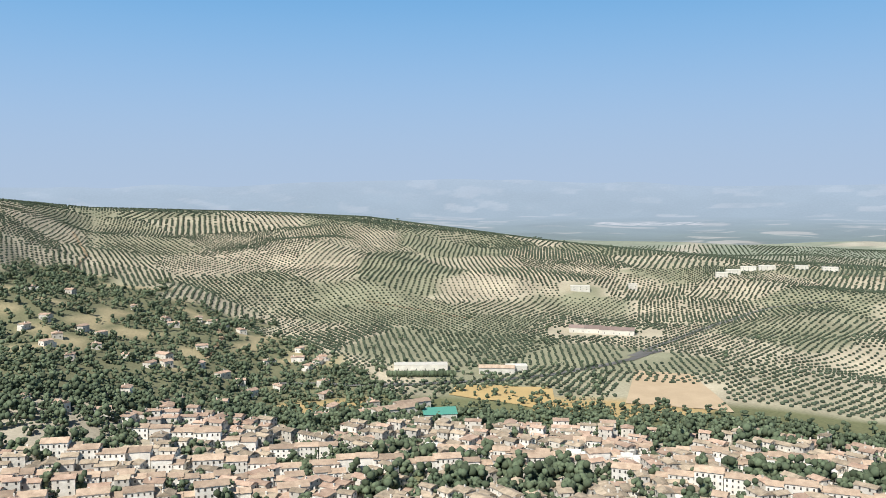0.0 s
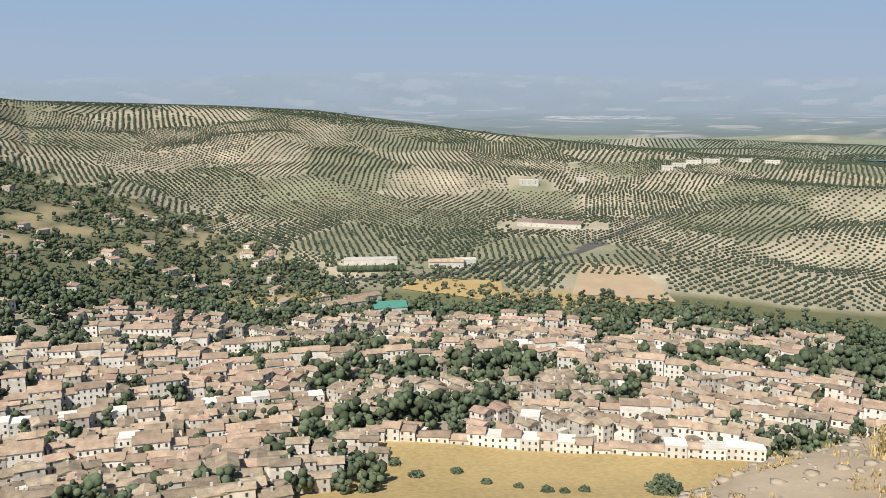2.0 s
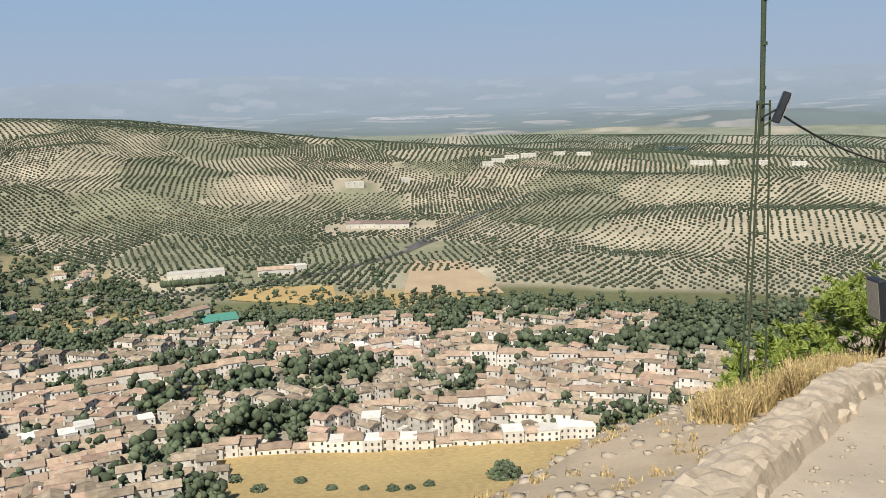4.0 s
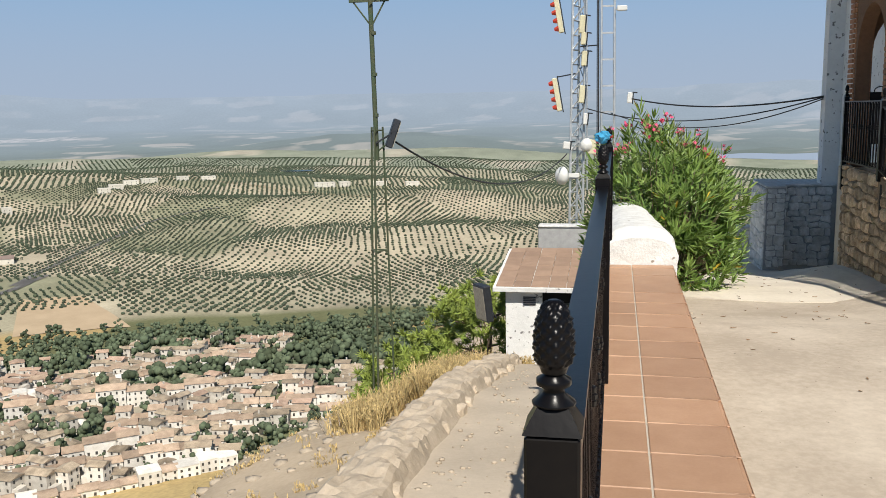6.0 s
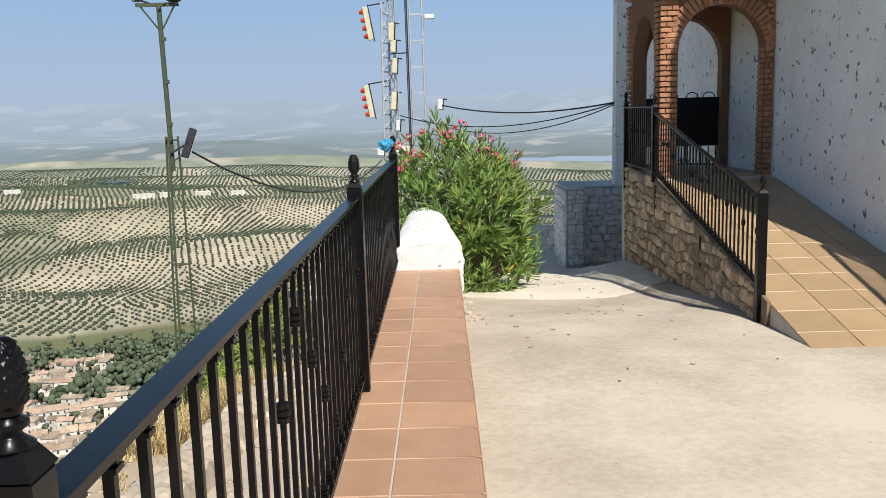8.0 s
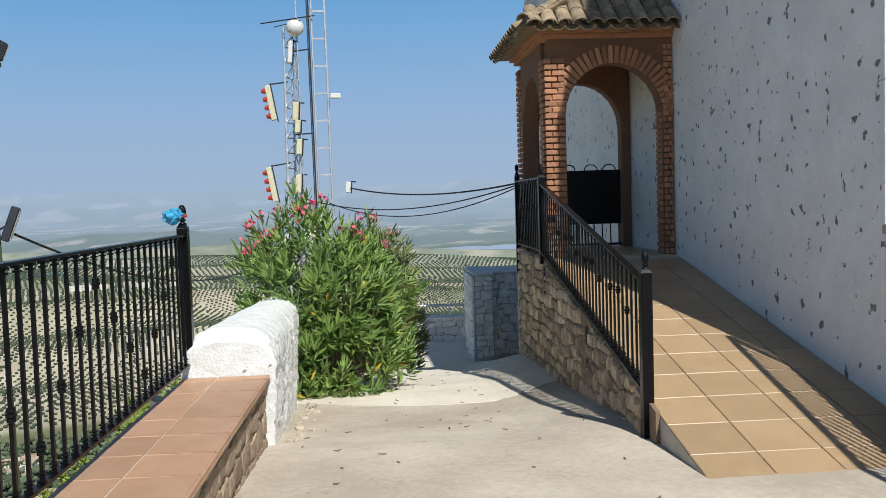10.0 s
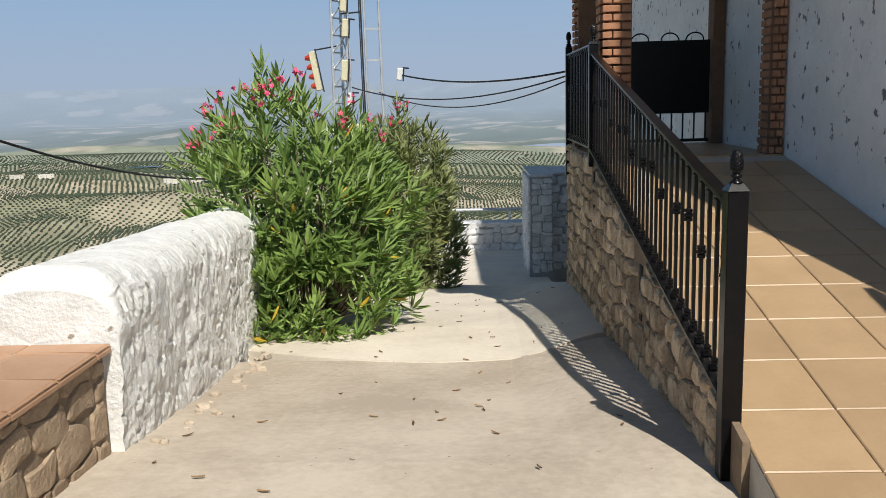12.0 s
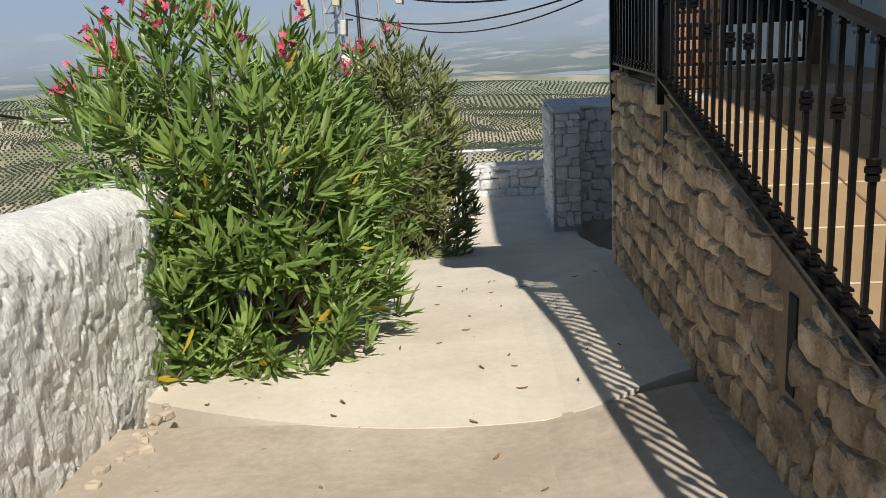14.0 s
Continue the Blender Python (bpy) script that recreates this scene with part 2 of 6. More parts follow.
def bar(bm, a, b, r, n=6, r2=None):
    """A round bar from a to b."""
    a, b = Vector(a), Vector(b)
    d = b - a
    m = Matrix.Translation((a + b) / 2) @ d.to_track_quat("Z", "Y").to_matrix().to_4x4()
    bmesh.ops.create_cone(bm, cap_ends=True, segments=n, radius1=r, radius2=r if r2 is None else r2, depth=d.length, matrix=m)
    return bm


def flat_bar(bm, a, b, w, h):
    """A flat bar of width w and height h from a to b, its flat side up."""
    a, b = Vector(a), Vector(b)
    d = (b - a).normalized()
    side = d.cross(Vector((0, 0, 1))).normalized() * w / 2
    up = side.cross(d).normalized() * h / 2
    vs = [bm.verts.new(p + s * side + u * up) for p in (a, b) for s, u in ((-1, -1), (1, -1), (1, 1), (-1, 1))]
    for f in ((0, 1, 2, 3), (7, 6, 5, 4), (0, 4, 5, 1), (1, 5, 6, 2), (2, 6, 7, 3), (3, 7, 4, 0)):
        bm.faces.new([vs[i] for i in f])
    bmesh.ops.recalc_face_normals(bm, faces=bm.faces[:])
    return bm


def lathe(bm, profile, n=10, at=(0, 0, 0)):
    """A turned solid from (radius, height) pairs."""
    rings = []
    for r, z in profile:
        rings.append([bm.verts.new((at[0] + r * math.cos(2 * math.pi * k / n), at[1] + r * math.sin(2 * math.pi * k / n), at[2] + z)) for k in range(n)])
    for p, q in zip(rings, rings[1:]):
        for k in range(n):
            bm.faces.new((p[k], p[(k + 1) % n], q[(k + 1) % n], q[k]))
    bm.faces.new(rings[0][::-1])
    bm.faces.new(rings[-1])
    return bm


def interp(v, pairs):
    return float(np.interp(v, [p[0] for p in pairs], [p[1] for p in pairs]))


def hanging_cable(name, a, b, sag, r, label):
    cu = bpy.data.curves.new(name, "CURVE")
    cu.dimensions, cu.bevel_depth, cu.bevel_resolution = "3D", r, 1
    sp = cu.splines.new("POLY")
    sp.points.add(24)
    for i in range(25):
        s = i / 24
        p = Vector(a).lerp(Vector(b), s)
        sp.points[i].co = (p.x, p.y, p.z - sag * 4 * s * (1 - s), 1)
    cu.materials.append(M_CABLE)
    return tagged(new(name, cu), label, "cable")


def sky_backdrop(name, stops, top, fade):
    """The far sky behind the hills: pale haze at the horizon, bluer with height, thinning out above into the sky itself."""
    m = bpy.data.materials.new(name)
    m.use_nodes = True
    n, l = m.node_tree.nodes, m.node_tree.links
    n.remove(n["Principled BSDF"])
    glow, clear, mix = n.new("ShaderNodeEmission"), n.new("ShaderNodeBsdfTransparent"), n.new("ShaderNodeMixShader")
    geo, sep = n.new("ShaderNodeNewGeometry"), n.new("ShaderNodeSeparateXYZ")
    part_up, rng, ramp = n.new("ShaderNodeMapRange"), n.new("ShaderNodeMapRange"), n.new("ShaderNodeValToRGB")
    part_up.inputs["From Min"].default_value, part_up.inputs["From Max"].default_value = -100, top
    rng.interpolation_type = "SMOOTHSTEP"
    rng.inputs["From Min"].default_value, rng.inputs["From Max"].default_value = top, fade
    ramp.color_ramp.interpolation = "B_SPLINE"
    while len(ramp.color_ramp.elements) < len(stops):
        ramp.color_ramp.elements.new(0.5)
    for el, (pos, c) in zip(ramp.color_ramp.elements, stops):
        el.position, el.color = pos, (*c, 1)
    l.new(geo.outputs["Position"], sep.inputs[0])
    l.new(sep.outputs["Z"], part_up.inputs["Value"])
    l.new(sep.outputs["Z"], rng.inputs["Value"])
    l.new(part_up.outputs["Result"], ramp.inputs["Fac"])
    l.new(ramp.outputs["Color"], glow.inputs["Color"])
    l.new(rng.outputs["Result"], mix.inputs["Fac"])
    l.new(glow.outputs[0], mix.inputs[1])
    l.new(clear.outputs[0], mix.inputs[2])
    l.new(mix.outputs[0], n["Material Output"].inputs["Surface"])
    return m


M_HAZE = sky_backdrop("far_sky", [(0.0, (0.355, 0.43, 0.54)), (0.16, (0.35, 0.43, 0.55)), (0.45, (0.29, 0.42, 0.60)), (0.75, (0.18, 0.365, 0.60)), (1.0, (0.115, 0.30, 0.55))], 1350, 2300)

# ---- landscape ----
EYE = (-0.2, -7.4, 1.4)
AZ = [-180, -60, -30, -10, 0, 11, 20, 30, 38, 44, 50, 56, 62, 73, 80, 95, 120, 180]
RIDGE_DEP = [6, 6, 6, 6.4, 5.7, 4.8, 4.6, 3.9, 3.1, 2.4, 1.6, 0.8, 0.45, 0.1, -0.6, -1.3, 2, 6]
RIDGE_R = [1100, 1100, 1100, 1150, 1150, 1150, 1150, 1250, 1350, 1400, 1450, 1480, 1500, 1450, 1150, 1000, 1100, 1100]
NEAR = [(0, 0.0), (10, -8), (20, -15), (60, -42), (150, -90), (240, -120), (330, -137), (420, -139), (560, -143), (600, -147)]


def stretch(q):
    """How far the hills across the valley stand off: distance on the plan to true distance."""
    t = min(1.0, max(0.0, (q - 560) / 500))
    return q * (1 + 0.15 * t * t * (3 - 2 * t))


PLAN = [10.0 * i for i in range(301)]
TRUE = [stretch(q) for q in PLAN]


def plan_r(r):
    return float(np.interp(r, TRUE, PLAN))


def land_height(r, az):
    """Height of the land at a distance and a bearing (degrees left of the walk's direction)."""
    q = plan_r(r)
    return EYE[2] + (plan_height(q, az) - EYE[2]) * (r / q if q > 1 else 1.0)


def plan_height(r, az):
    a = radians(az)
    wob = noise.noise((r * 0.0035 * math.cos(a) + 5, r * 0.0035 * math.sin(a), 1.7))
    wob2 = noise.noise((r * 0.011 * math.cos(a), r * 0.011 * math.sin(a), 4.1))
    rr, dep = float(np.interp(az, AZ, RIDGE_R)), float(np.interp(az, AZ, RIDGE_DEP))
    top = 1.4 - rr * math.tan(radians(dep))
    if r <= 600:
        z = interp(r, NEAR)
        if az > 62:
            z += max(0, r - 380) / 220 * min(1, (az - 62) / 14) * 42
        return z + wob2 * min(5, r * 0.012)
    base = -147 + min(1, max(0, (az - 62) / 14)) * 42
    if r <= rr:
        s = (r - 600) / (rr - 600)
        s2 = s * s * (3 - 2 * s) * 0.55 + s * 0.45
        z = base + (top - base) * s2
        fold = math.sin(6.283 * (2.2 * s + 0.02 * az + 0.9 * wob + 0.25 * wob2)) * min(1, s * 2.2) * min(1, (1 - s) * 5)
        return z + wob * 20 * math.sin(math.pi * s) + wob2 * 8 * math.sin(math.pi * s) + 4.5 * fold
    plain = -96 if top < -60 else max(-96, top - 45)
    s = min(1, (r - rr) / 420)
    z = top + (min(top - 10, plain) - top) * s * s * (3 - 2 * s)
    return z + wob * 12 * s + 7 * math.sin((r - rr) * 0.02) * s


def polar(r, az):
    a = radians(az)
    return EYE[0] - r * math.sin(a), EYE[1] + r * math.cos(a)


def in_woods(r, az):
    """The wooded slope, whose upper edge climbs away from the town."""
    dep = math.degrees(math.atan2(1.4 - land_height(r, az), r))
    edge = float(np.interp(az, [50, 54.5, 59, 65, 70.7, 75, 90], [14.5, 12.6, 9.4, 7.0, 4.6, 3.7, 3.0]))
    return az > 50 and dep > edge + 0.9 * noise.noise((az * 0.5, r * 0.02, 3.0))


def in_belt(r, az):
    """Bands of trees and gardens between the streets."""
    park = 41 < az < 57 and 402 < r < 464 and noise.noise((az * 0.5, r * 0.05, 4.0)) < 0.25
    hedge = 41 < az < 59.5 and abs(r - 322 - (59.4 - az) * 3.2) < 8
    row = 14 < az < 34 and 452 < r < 486
    return park or hedge or row or 25 < az < 40 and 528 < r < 540


def plot_of(x, y):
    """Which plot of the patchwork of groves a place belongs to; the boundaries wander."""
    x, y = x + 26 * noise.noise((x * 0.012, y * 0.012, 2.5)), y + 26 * noise.noise((x * 0.012, y * 0.012, 7.5))
    best, pick = 1e9, None
    i0, j0 = math.floor(x / PLOT), math.floor(y / PLOT)
    for i in range(i0 - 1, i0 + 2):
        for j in range(j0 - 1, j0 + 2):
            d = (x - PLOTS(i, j)[0]) ** 2 + (y - PLOTS(i, j)[1]) ** 2
            if d < best:
                best, pick = d, (i, j)
    return pick


PLOT = 135.0
plot_cache = {}


def PLOTS(i, j):
    """Centre of a plot, the turn of its rows, its spacing, crown size and soil shade."""
    if (i, j) not in plot_cache:
        q = random.Random(i * 7919 + j * 104729)
        plot_cache[(i, j)] = ((i + q.uniform(0.1, 0.9)) * PLOT, (j + q.uniform(0.1, 0.9)) * PLOT, q.uniform(0, 1.57), q.uniform(6.3, 7.6), q.uniform(0.8, 1.15), q.random())
    return plot_cache[(i, j)]


def cover_colour(r, az, h):
    """Land cover: dry field, town ground, scrub, grove soil; far out the colour also takes on haze."""
    k = noise.noise((h[0] * 0.006, h[1] * 0.006, 9.0))
    k2 = noise.noise((h[0] * 0.03, h[1] * 0.03, 4.0))
    true_r, r = r, plan_r(r)
    if r < 335:
        return Vector((0.47, 0.35, 0.165)) * (1 + 0.2 * k)
    if r < 560:
        c = Vector((0.36, 0.32, 0.25)) if k > -0.1 else Vector((0.20, 0.20, 0.11))
        if az < 24:
            c = Vector((0.17, 0.18, 0.095))
        return c
    if r < 640 and az < 62:
        return Vector((0.15, 0.155, 0.08)) if k > -0.15 else Vector((0.42, 0.31, 0.15))
    shade = PLOTS(*plot_of(*h))[5]
    pale, green = Vector((0.44, 0.385, 0.285)), Vector((0.26, 0.255, 0.17))
    c = pale.lerp(green, min(1, max(0, (shade - 0.4) * 2.2 + 0.7 * k))) * (1 + 0.25 * k2)
    if in_woods(true_r, az):
        c = Vector((0.15, 0.155, 0.09)).lerp(Vector((0.40, 0.33, 0.20)), 0.8 if k2 + 0.6 * k > 0.30 else 0.08)
    # past the ridge: olive-field green, greyed by distance haze put into the colour
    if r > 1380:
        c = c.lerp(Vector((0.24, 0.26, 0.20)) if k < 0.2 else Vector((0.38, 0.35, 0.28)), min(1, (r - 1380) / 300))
    return c


def land_sheet(name, rs, azs, mat, colour, height, label):
    verts, cols = [], []
    for r in rs:
        for az in azs:
            x, y = polar(r, az)
            verts.append((x, y, height(r, az)))
            cols.append(colour(r, az, (x, y)))
    w = len(azs)
    faces = [(i * w + j, i * w + j + 1, (i + 1) * w + j + 1, (i + 1) * w + j) for i in range(len(rs) - 1) for j in range(w - 1)]
    me = raw(name, verts, [f[::-1] for f in faces], mat, True)
    lay = me.color_attributes.new("cover", "FLOAT_COLOR", "POINT")
    lay.data.foreach_set("color", [c for v in cols for c in (*v, 1.0)])
    return tagged(new(name, me), label, "ground", kind="structure")


RS = [9, 12, 16, 22, 30, 42, 58, 80, 105, 130, 155, 180] + list(range(200, 640, 12)) + list(range(640, 2500, 18)) + [2520, 2560]
AZS = [-180 + 6 * i for i in range(20)] + [-60 + 0.9 * i for i in range(178)] + [100.2 + 8 * i for i in range(10)] + [180]
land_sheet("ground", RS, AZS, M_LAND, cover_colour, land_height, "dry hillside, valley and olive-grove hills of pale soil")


FAR0, FAR1 = 2500, 4700


def far_height(r, az):
    s = (r - FAR0) / (FAR1 - FAR0)
    a = radians(az)
    wob = noise.noise((r * 0.0022 * math.cos(a), r * 0.0022 * math.sin(a), 2.2))
    wob2 = abs(noise.noise((r * 0.006 * math.cos(a), r * 0.006 * math.sin(a), 5.2)))
    hill = 34 * math.exp(-((az - 17) / 9) ** 2 - ((s - 0.28) / 0.13) ** 2)
    top = -34 + 60 * max(0, noise.noise((az * 0.06, 0.3, 7.7)) + 0.2 + 0.35 * math.exp(-((az - 62) / 18) ** 2) + 0.3 * noise.noise((az * 0.3, 0.7, 2.7)))
    z = -150 + s * 118 + wob * 26 * (1 - s) + 16 * wob2 * (1 - s) + hill
    if s > 0.8:
        z += (s - 0.8) / 0.2 * (top + 160)
    return z


def far_hazed_colour(r, az, p):
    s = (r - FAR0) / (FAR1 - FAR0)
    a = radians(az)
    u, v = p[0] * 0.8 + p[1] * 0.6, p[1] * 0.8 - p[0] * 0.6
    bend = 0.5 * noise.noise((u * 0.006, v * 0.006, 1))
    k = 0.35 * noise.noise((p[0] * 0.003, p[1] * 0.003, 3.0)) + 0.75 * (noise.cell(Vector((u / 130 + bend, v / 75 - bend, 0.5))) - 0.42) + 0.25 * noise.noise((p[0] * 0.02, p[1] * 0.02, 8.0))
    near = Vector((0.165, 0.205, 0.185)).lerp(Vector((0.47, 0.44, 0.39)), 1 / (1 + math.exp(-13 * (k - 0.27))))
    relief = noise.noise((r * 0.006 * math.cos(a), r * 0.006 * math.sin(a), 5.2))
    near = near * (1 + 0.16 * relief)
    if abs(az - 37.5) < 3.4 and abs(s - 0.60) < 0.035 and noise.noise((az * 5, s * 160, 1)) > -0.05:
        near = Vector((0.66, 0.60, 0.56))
    # distance haze is mixed into the colour, stronger farther out
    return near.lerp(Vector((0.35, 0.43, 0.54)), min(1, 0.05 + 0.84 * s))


ring = bmesh.new()
prev = None
for i in range(73):
    x, y = polar(4820, -180 + 5 * i)
    cur = (ring.verts.new((x, y, -400)), ring.verts.new((x, y, 2400)))
    if prev:
        ring.faces.new((prev[0], cur[0], cur[1], prev[1]))
    prev = cur
haze = tagged(new("backdrop_haze", mesh_of("backdrop_haze", ring, M_HAZE, True)), "clear blue summer sky, paler in the haze of the horizon", "sky", kind="structure")
haze.visible_shadow = False

land_sheet("backdrop", [FAR0 + (FAR1 - FAR0) * i / 130 for i in range(131)], [-40 + 0.32 * i for i in range(420)], M_FAR, far_hazed_colour, far_height,
           "glowing backdrop of far plain and mountains, blue-grey haze in its colours")


def blob(n, seed, squash=0.85):
    """A small uneven crown: few triangles, dented outline."""
    bm = bmesh.new()
    bmesh.ops.create_icosphere(bm, subdivisions=n, radius=1)
    for v in bm.verts:
        k = 1 + 0.38 * noise.noise(v.co * 1.9 + Vector((seed * 3.1, 0, 0)))
        v.co = Vector((v.co.x * k, v.co.y * k, v.co.z * k * squash))
    vs = np.array([v.co[:] for v in bm.verts])
    fs = np.array([[v.index for v in f.verts] for f in bm.faces])
    bm.free()
    return vs, fs


def crowns(name, spots, shapes, mat, label, category):
    """Many crowns as one stuff object; spots are x, y, z, radius, height factor."""
    V, F, base = [], [], 0
    for i, (x, y, z, s, hf) in enumerate(spots):
        vs, fs = shapes[i % len(shapes)]
        a = (i * 2.399) % 6.283
        c, sn = math.cos(a), math.sin(a)
        p = vs * (s, s, s * hf)
        V.append(np.stack([p[:, 0] * c - p[:, 1] * sn + x, p[:, 0] * sn + p[:, 1] * c + y, p[:, 2] + z], 1))
        F.append(fs + base)
        base += len(vs)
    V, F = np.concatenate(V), np.concatenate(F)
    me = bpy.data.meshes.new(name)
    me.vertices.add(len(V))
    me.vertices.foreach_set("co", V.ravel())
    me.loops.add(F.size)
    me.loops.foreach_set("vertex_index", F.ravel())
    me.polygons.add(len(F))
    me.polygons.foreach_set("loop_start", np.arange(0, F.size, 3))
    me.polygons.foreach_set("loop_total", np.full(len(F), 3))
    me.update(calc_edges=True)
    me.materials.append(mat)
    return tagged(new(name, me), label, category, kind="stuff")


rnd = random.Random(4)
LOW = [blob(1, i, 0.8) for i in range(6)]


def spot(az, dep):
    """The place on the land that is seen at a bearing and an angle below the level."""
    t = math.tan(radians(dep))
    r = 330.0
    while r < 2500 and land_height(r, az) < EYE[2] - r * t:
        r += 4
    return r


def clear_of(r, az):
    """Yards, roads and open fields where no olive trees stand."""
    return any(abs(az - a) < da and abs(r - q) < dq for a, da, q, dq in CLEAR)


CLEAR = []
for a, da, dep in ((52.5, 4.5, 11.2), (40.2, 3.6, 8.4), (36.0, 3.4, 12.0), (41.6, 1.5, 5.7), (46.5, 3.2, 12.6), (37.5, 1.6, 9.9)):
    CLEAR.append((a, da, spot(a, dep), 24))


def clustered(spots, n, r):
    """Each crown broken into several smaller uneven clumps."""
    out = []
    for x, y, z, s, hf in spots:
        for k in range(n):
            a, d = r.uniform(0, 6.283), s * r.uniform(0.1, 0.8)
            out.append((x + d * math.cos(a), y + d * math.sin(a), z + s * hf * r.uniform(-0.5, 0.6), s * r.uniform(0.22, 0.50), min(hf, 1.3)))
    return out


def grove_spots():
    """Olive trees in planted rows; the rows turn from plot to plot."""
    out = []
    for i in range(-17, 8):
        for j in range(-2, 18):
            cx, cy, turn, gap, size, shade = PLOTS(i, j)
            if not 520 < math.hypot(cx, cy) < 2350:
                continue
            c, s = math.cos(turn), math.sin(turn)
            r_far = math.hypot(cx, cy) > 1450
            n = int(PLOT * 0.95 / gap)
            for a in range(-n, n + 1):
                for b in range(-n, n + 1):
                    if a * a + b * b > n * n or r_far and (a + b) % 2:
                        continue
                    px, py = cx + (a * c - b * s) * gap, cy + (a * s + b * c) * gap
                    dx, dy = px - EYE[0], py - EYE[1]
                    r, az = math.hypot(dx, dy), math.degrees(math.atan2(-dx, dy))
                    if not (640 < r < 2250 and -24 < az < 86) or r < 655 and az > 18 or plot_of(px, py) != (i, j):
                        continue
                    if clear_of(r, az) or in_woods(r, az) or rnd.random() < 0.03:
                        continue
                    px, py = px + rnd.uniform(-0.7, 0.7), py + rnd.uniform(-0.7, 0.7)
                    out.append((px, py, land_height(r, az) + 1.0, rnd.uniform(1.5, 2.1) * size * (1.35 if r_far else 1.0), 0.8))
    return out


crowns("olive_grove", grove_spots(), LOW, M_OLIVE, "grey-green olive trees planted in rows on pale soil", "olive trees")


def wood_spots():
    out = []

    def tree(r, az, lo, hi, tall=1.3):
        s = rnd.uniform(lo, hi)
        x, y = polar(r, az)
        out.append((x, y, land_height(r, az) + s * 0.7, s, rnd.uniform(0.8, tall)))

    for _ in range(11500):
        az, r = rnd.uniform(51, 92), math.sqrt(rnd.uniform(480 ** 2, 1500 ** 2))
        x, y = polar(r, az)
        if not in_woods(r, az) or noise.noise((x * 0.03, y * 0.03, 4.0)) + 0.6 * noise.noise((x * 0.006, y * 0.006, 9.0)) > 0.33:
            continue
        tree(r, az, 2.2, 4.6, 1.6)
    for _ in range(1500):
        az = rnd.uniform(-20, 66)
        tree(rnd.gauss(594, 17) + 12 * math.sin(az * 0.2), az, 2.0, 4.4)
    for _ in range(420):
        tree(rnd.uniform(560, 760), rnd.uniform(40, 66), 1.8, 4.0, 1.6)
    for _ in range(420):
        az, r = rnd.uniform(0, 60), rnd.uniform(720, 2000)
        if noise.noise((az * 0.3, r * 0.006, 8)) > 0.1:
            tree(r, az, 2.2, 4.5, 1.1)
    return out


crowns("valley_woods", clustered(wood_spots(), 5, rnd), LOW, M_WOOD, "dark green woods on the slope and along the river", "trees")


# ---- the town ----
M_HROOF3 = material("pink_roof_tile", (0.50, 0.36, 0.27), (0.30, 0.20, 0.145), 0.95, scale=0.25, fine=3, bump=0, contrast=0.7, spread=0.25, island=True)
M_HWALL2 = material("old_plaster", (0.73, 0.69, 0.62), (0.46, 0.42, 0.36), 0.9, scale=0.3, fine=4, bump=0, contrast=0.5, spread=0.25, island=True)
M_HROOF2 = material("old_roof_tile", (0.43, 0.345, 0.25), (0.22, 0.175, 0.125), 0.95, scale=0.25, fine=3, bump=0, contrast=0.7, spread=0.32, island=True)

def house_mesh_parts(w, d, h, roof, flat, wins):
    """Wall body, roof and window meshes of one house variant."""
    body = bmesh.new()
    box(body, -w / 2, w / 2, -d / 2, d / 2, -6, h)
    rf = bmesh.new()
    if flat:
        box(rf, -w / 2 - 0.1, w / 2 + 0.1, -d / 2 - 0.1, d / 2 + 0.1, h + 0.004, h + 0.35)
    else:
        e = 0.45
        pts = [(-w / 2 - e, -d / 2 - e, h - 0.1), (w / 2 + e, -d / 2 - e, h - 0.1), (w / 2 + e, d / 2 + e, h - 0.1), (-w / 2 - e, d / 2 + e, h - 0.1),
               (-w / 2 - e, 0, h + roof), (w / 2 + e, 0, h + roof)]
        v = [rf.verts.new(p) for p in pts]
        for f in ((0, 1, 5, 4), (2, 3, 4, 5), (0, 4, 3), (1, 2, 5), (3, 2, 1, 0)):
            rf.faces.new([v[i] for i in f])
    win = bmesh.new()
    box(win, -0.42, 0.42, -0.06, 0.06, -0.62, 0.62)
    spots = []
    for side in (-1, 1):
        for i in range(wins):
            for fl in range(max(1, int(h // 2.9))):
                spots.append(((i + 0.5) / wins * w - w / 2, side * (d / 2 + 0.01), 1.5 + fl * 2.9))
    return body, rf, win, spots


VARIANTS = [(7, 7.5, 5.8, 1.4, False, 2), (8.5, 8, 6.2, 1.4, False, 3), (6, 8, 5.4, 1.5, False, 2), (11, 8, 8.6, 1.5, False, 4),
            (7, 7, 3.4, 1.2, False, 2), (8, 8, 6.0, 0, True, 3), (14, 9, 8.8, 1.6, False, 5)]
window_mesh = None
houses = []
for w, d, h, rf, flat, wins in VARIANTS:
    b, r, wi, spots = house_mesh_parts(w, d, h, rf, flat, wins)
    ob = thing("town_house", "whitewashed town house with a tiled roof in the valley" if not flat else "white flat-roofed town house in the valley",
               "house", (0, 0, -400), "houses of the town")
    part("wall", b, M_HWALL, ob)
    part("roof", r, M_HROOF if not flat else M_HWALL, ob)
    if window_mesh is None:
        window_mesh = mesh_of("window", wi, M_HWIN)
    else:
        wi.free()
    for s in spots:
        part("window", window_mesh, M_HWIN, ob).location = s
    houses.append(ob)

placed = []
used = set()


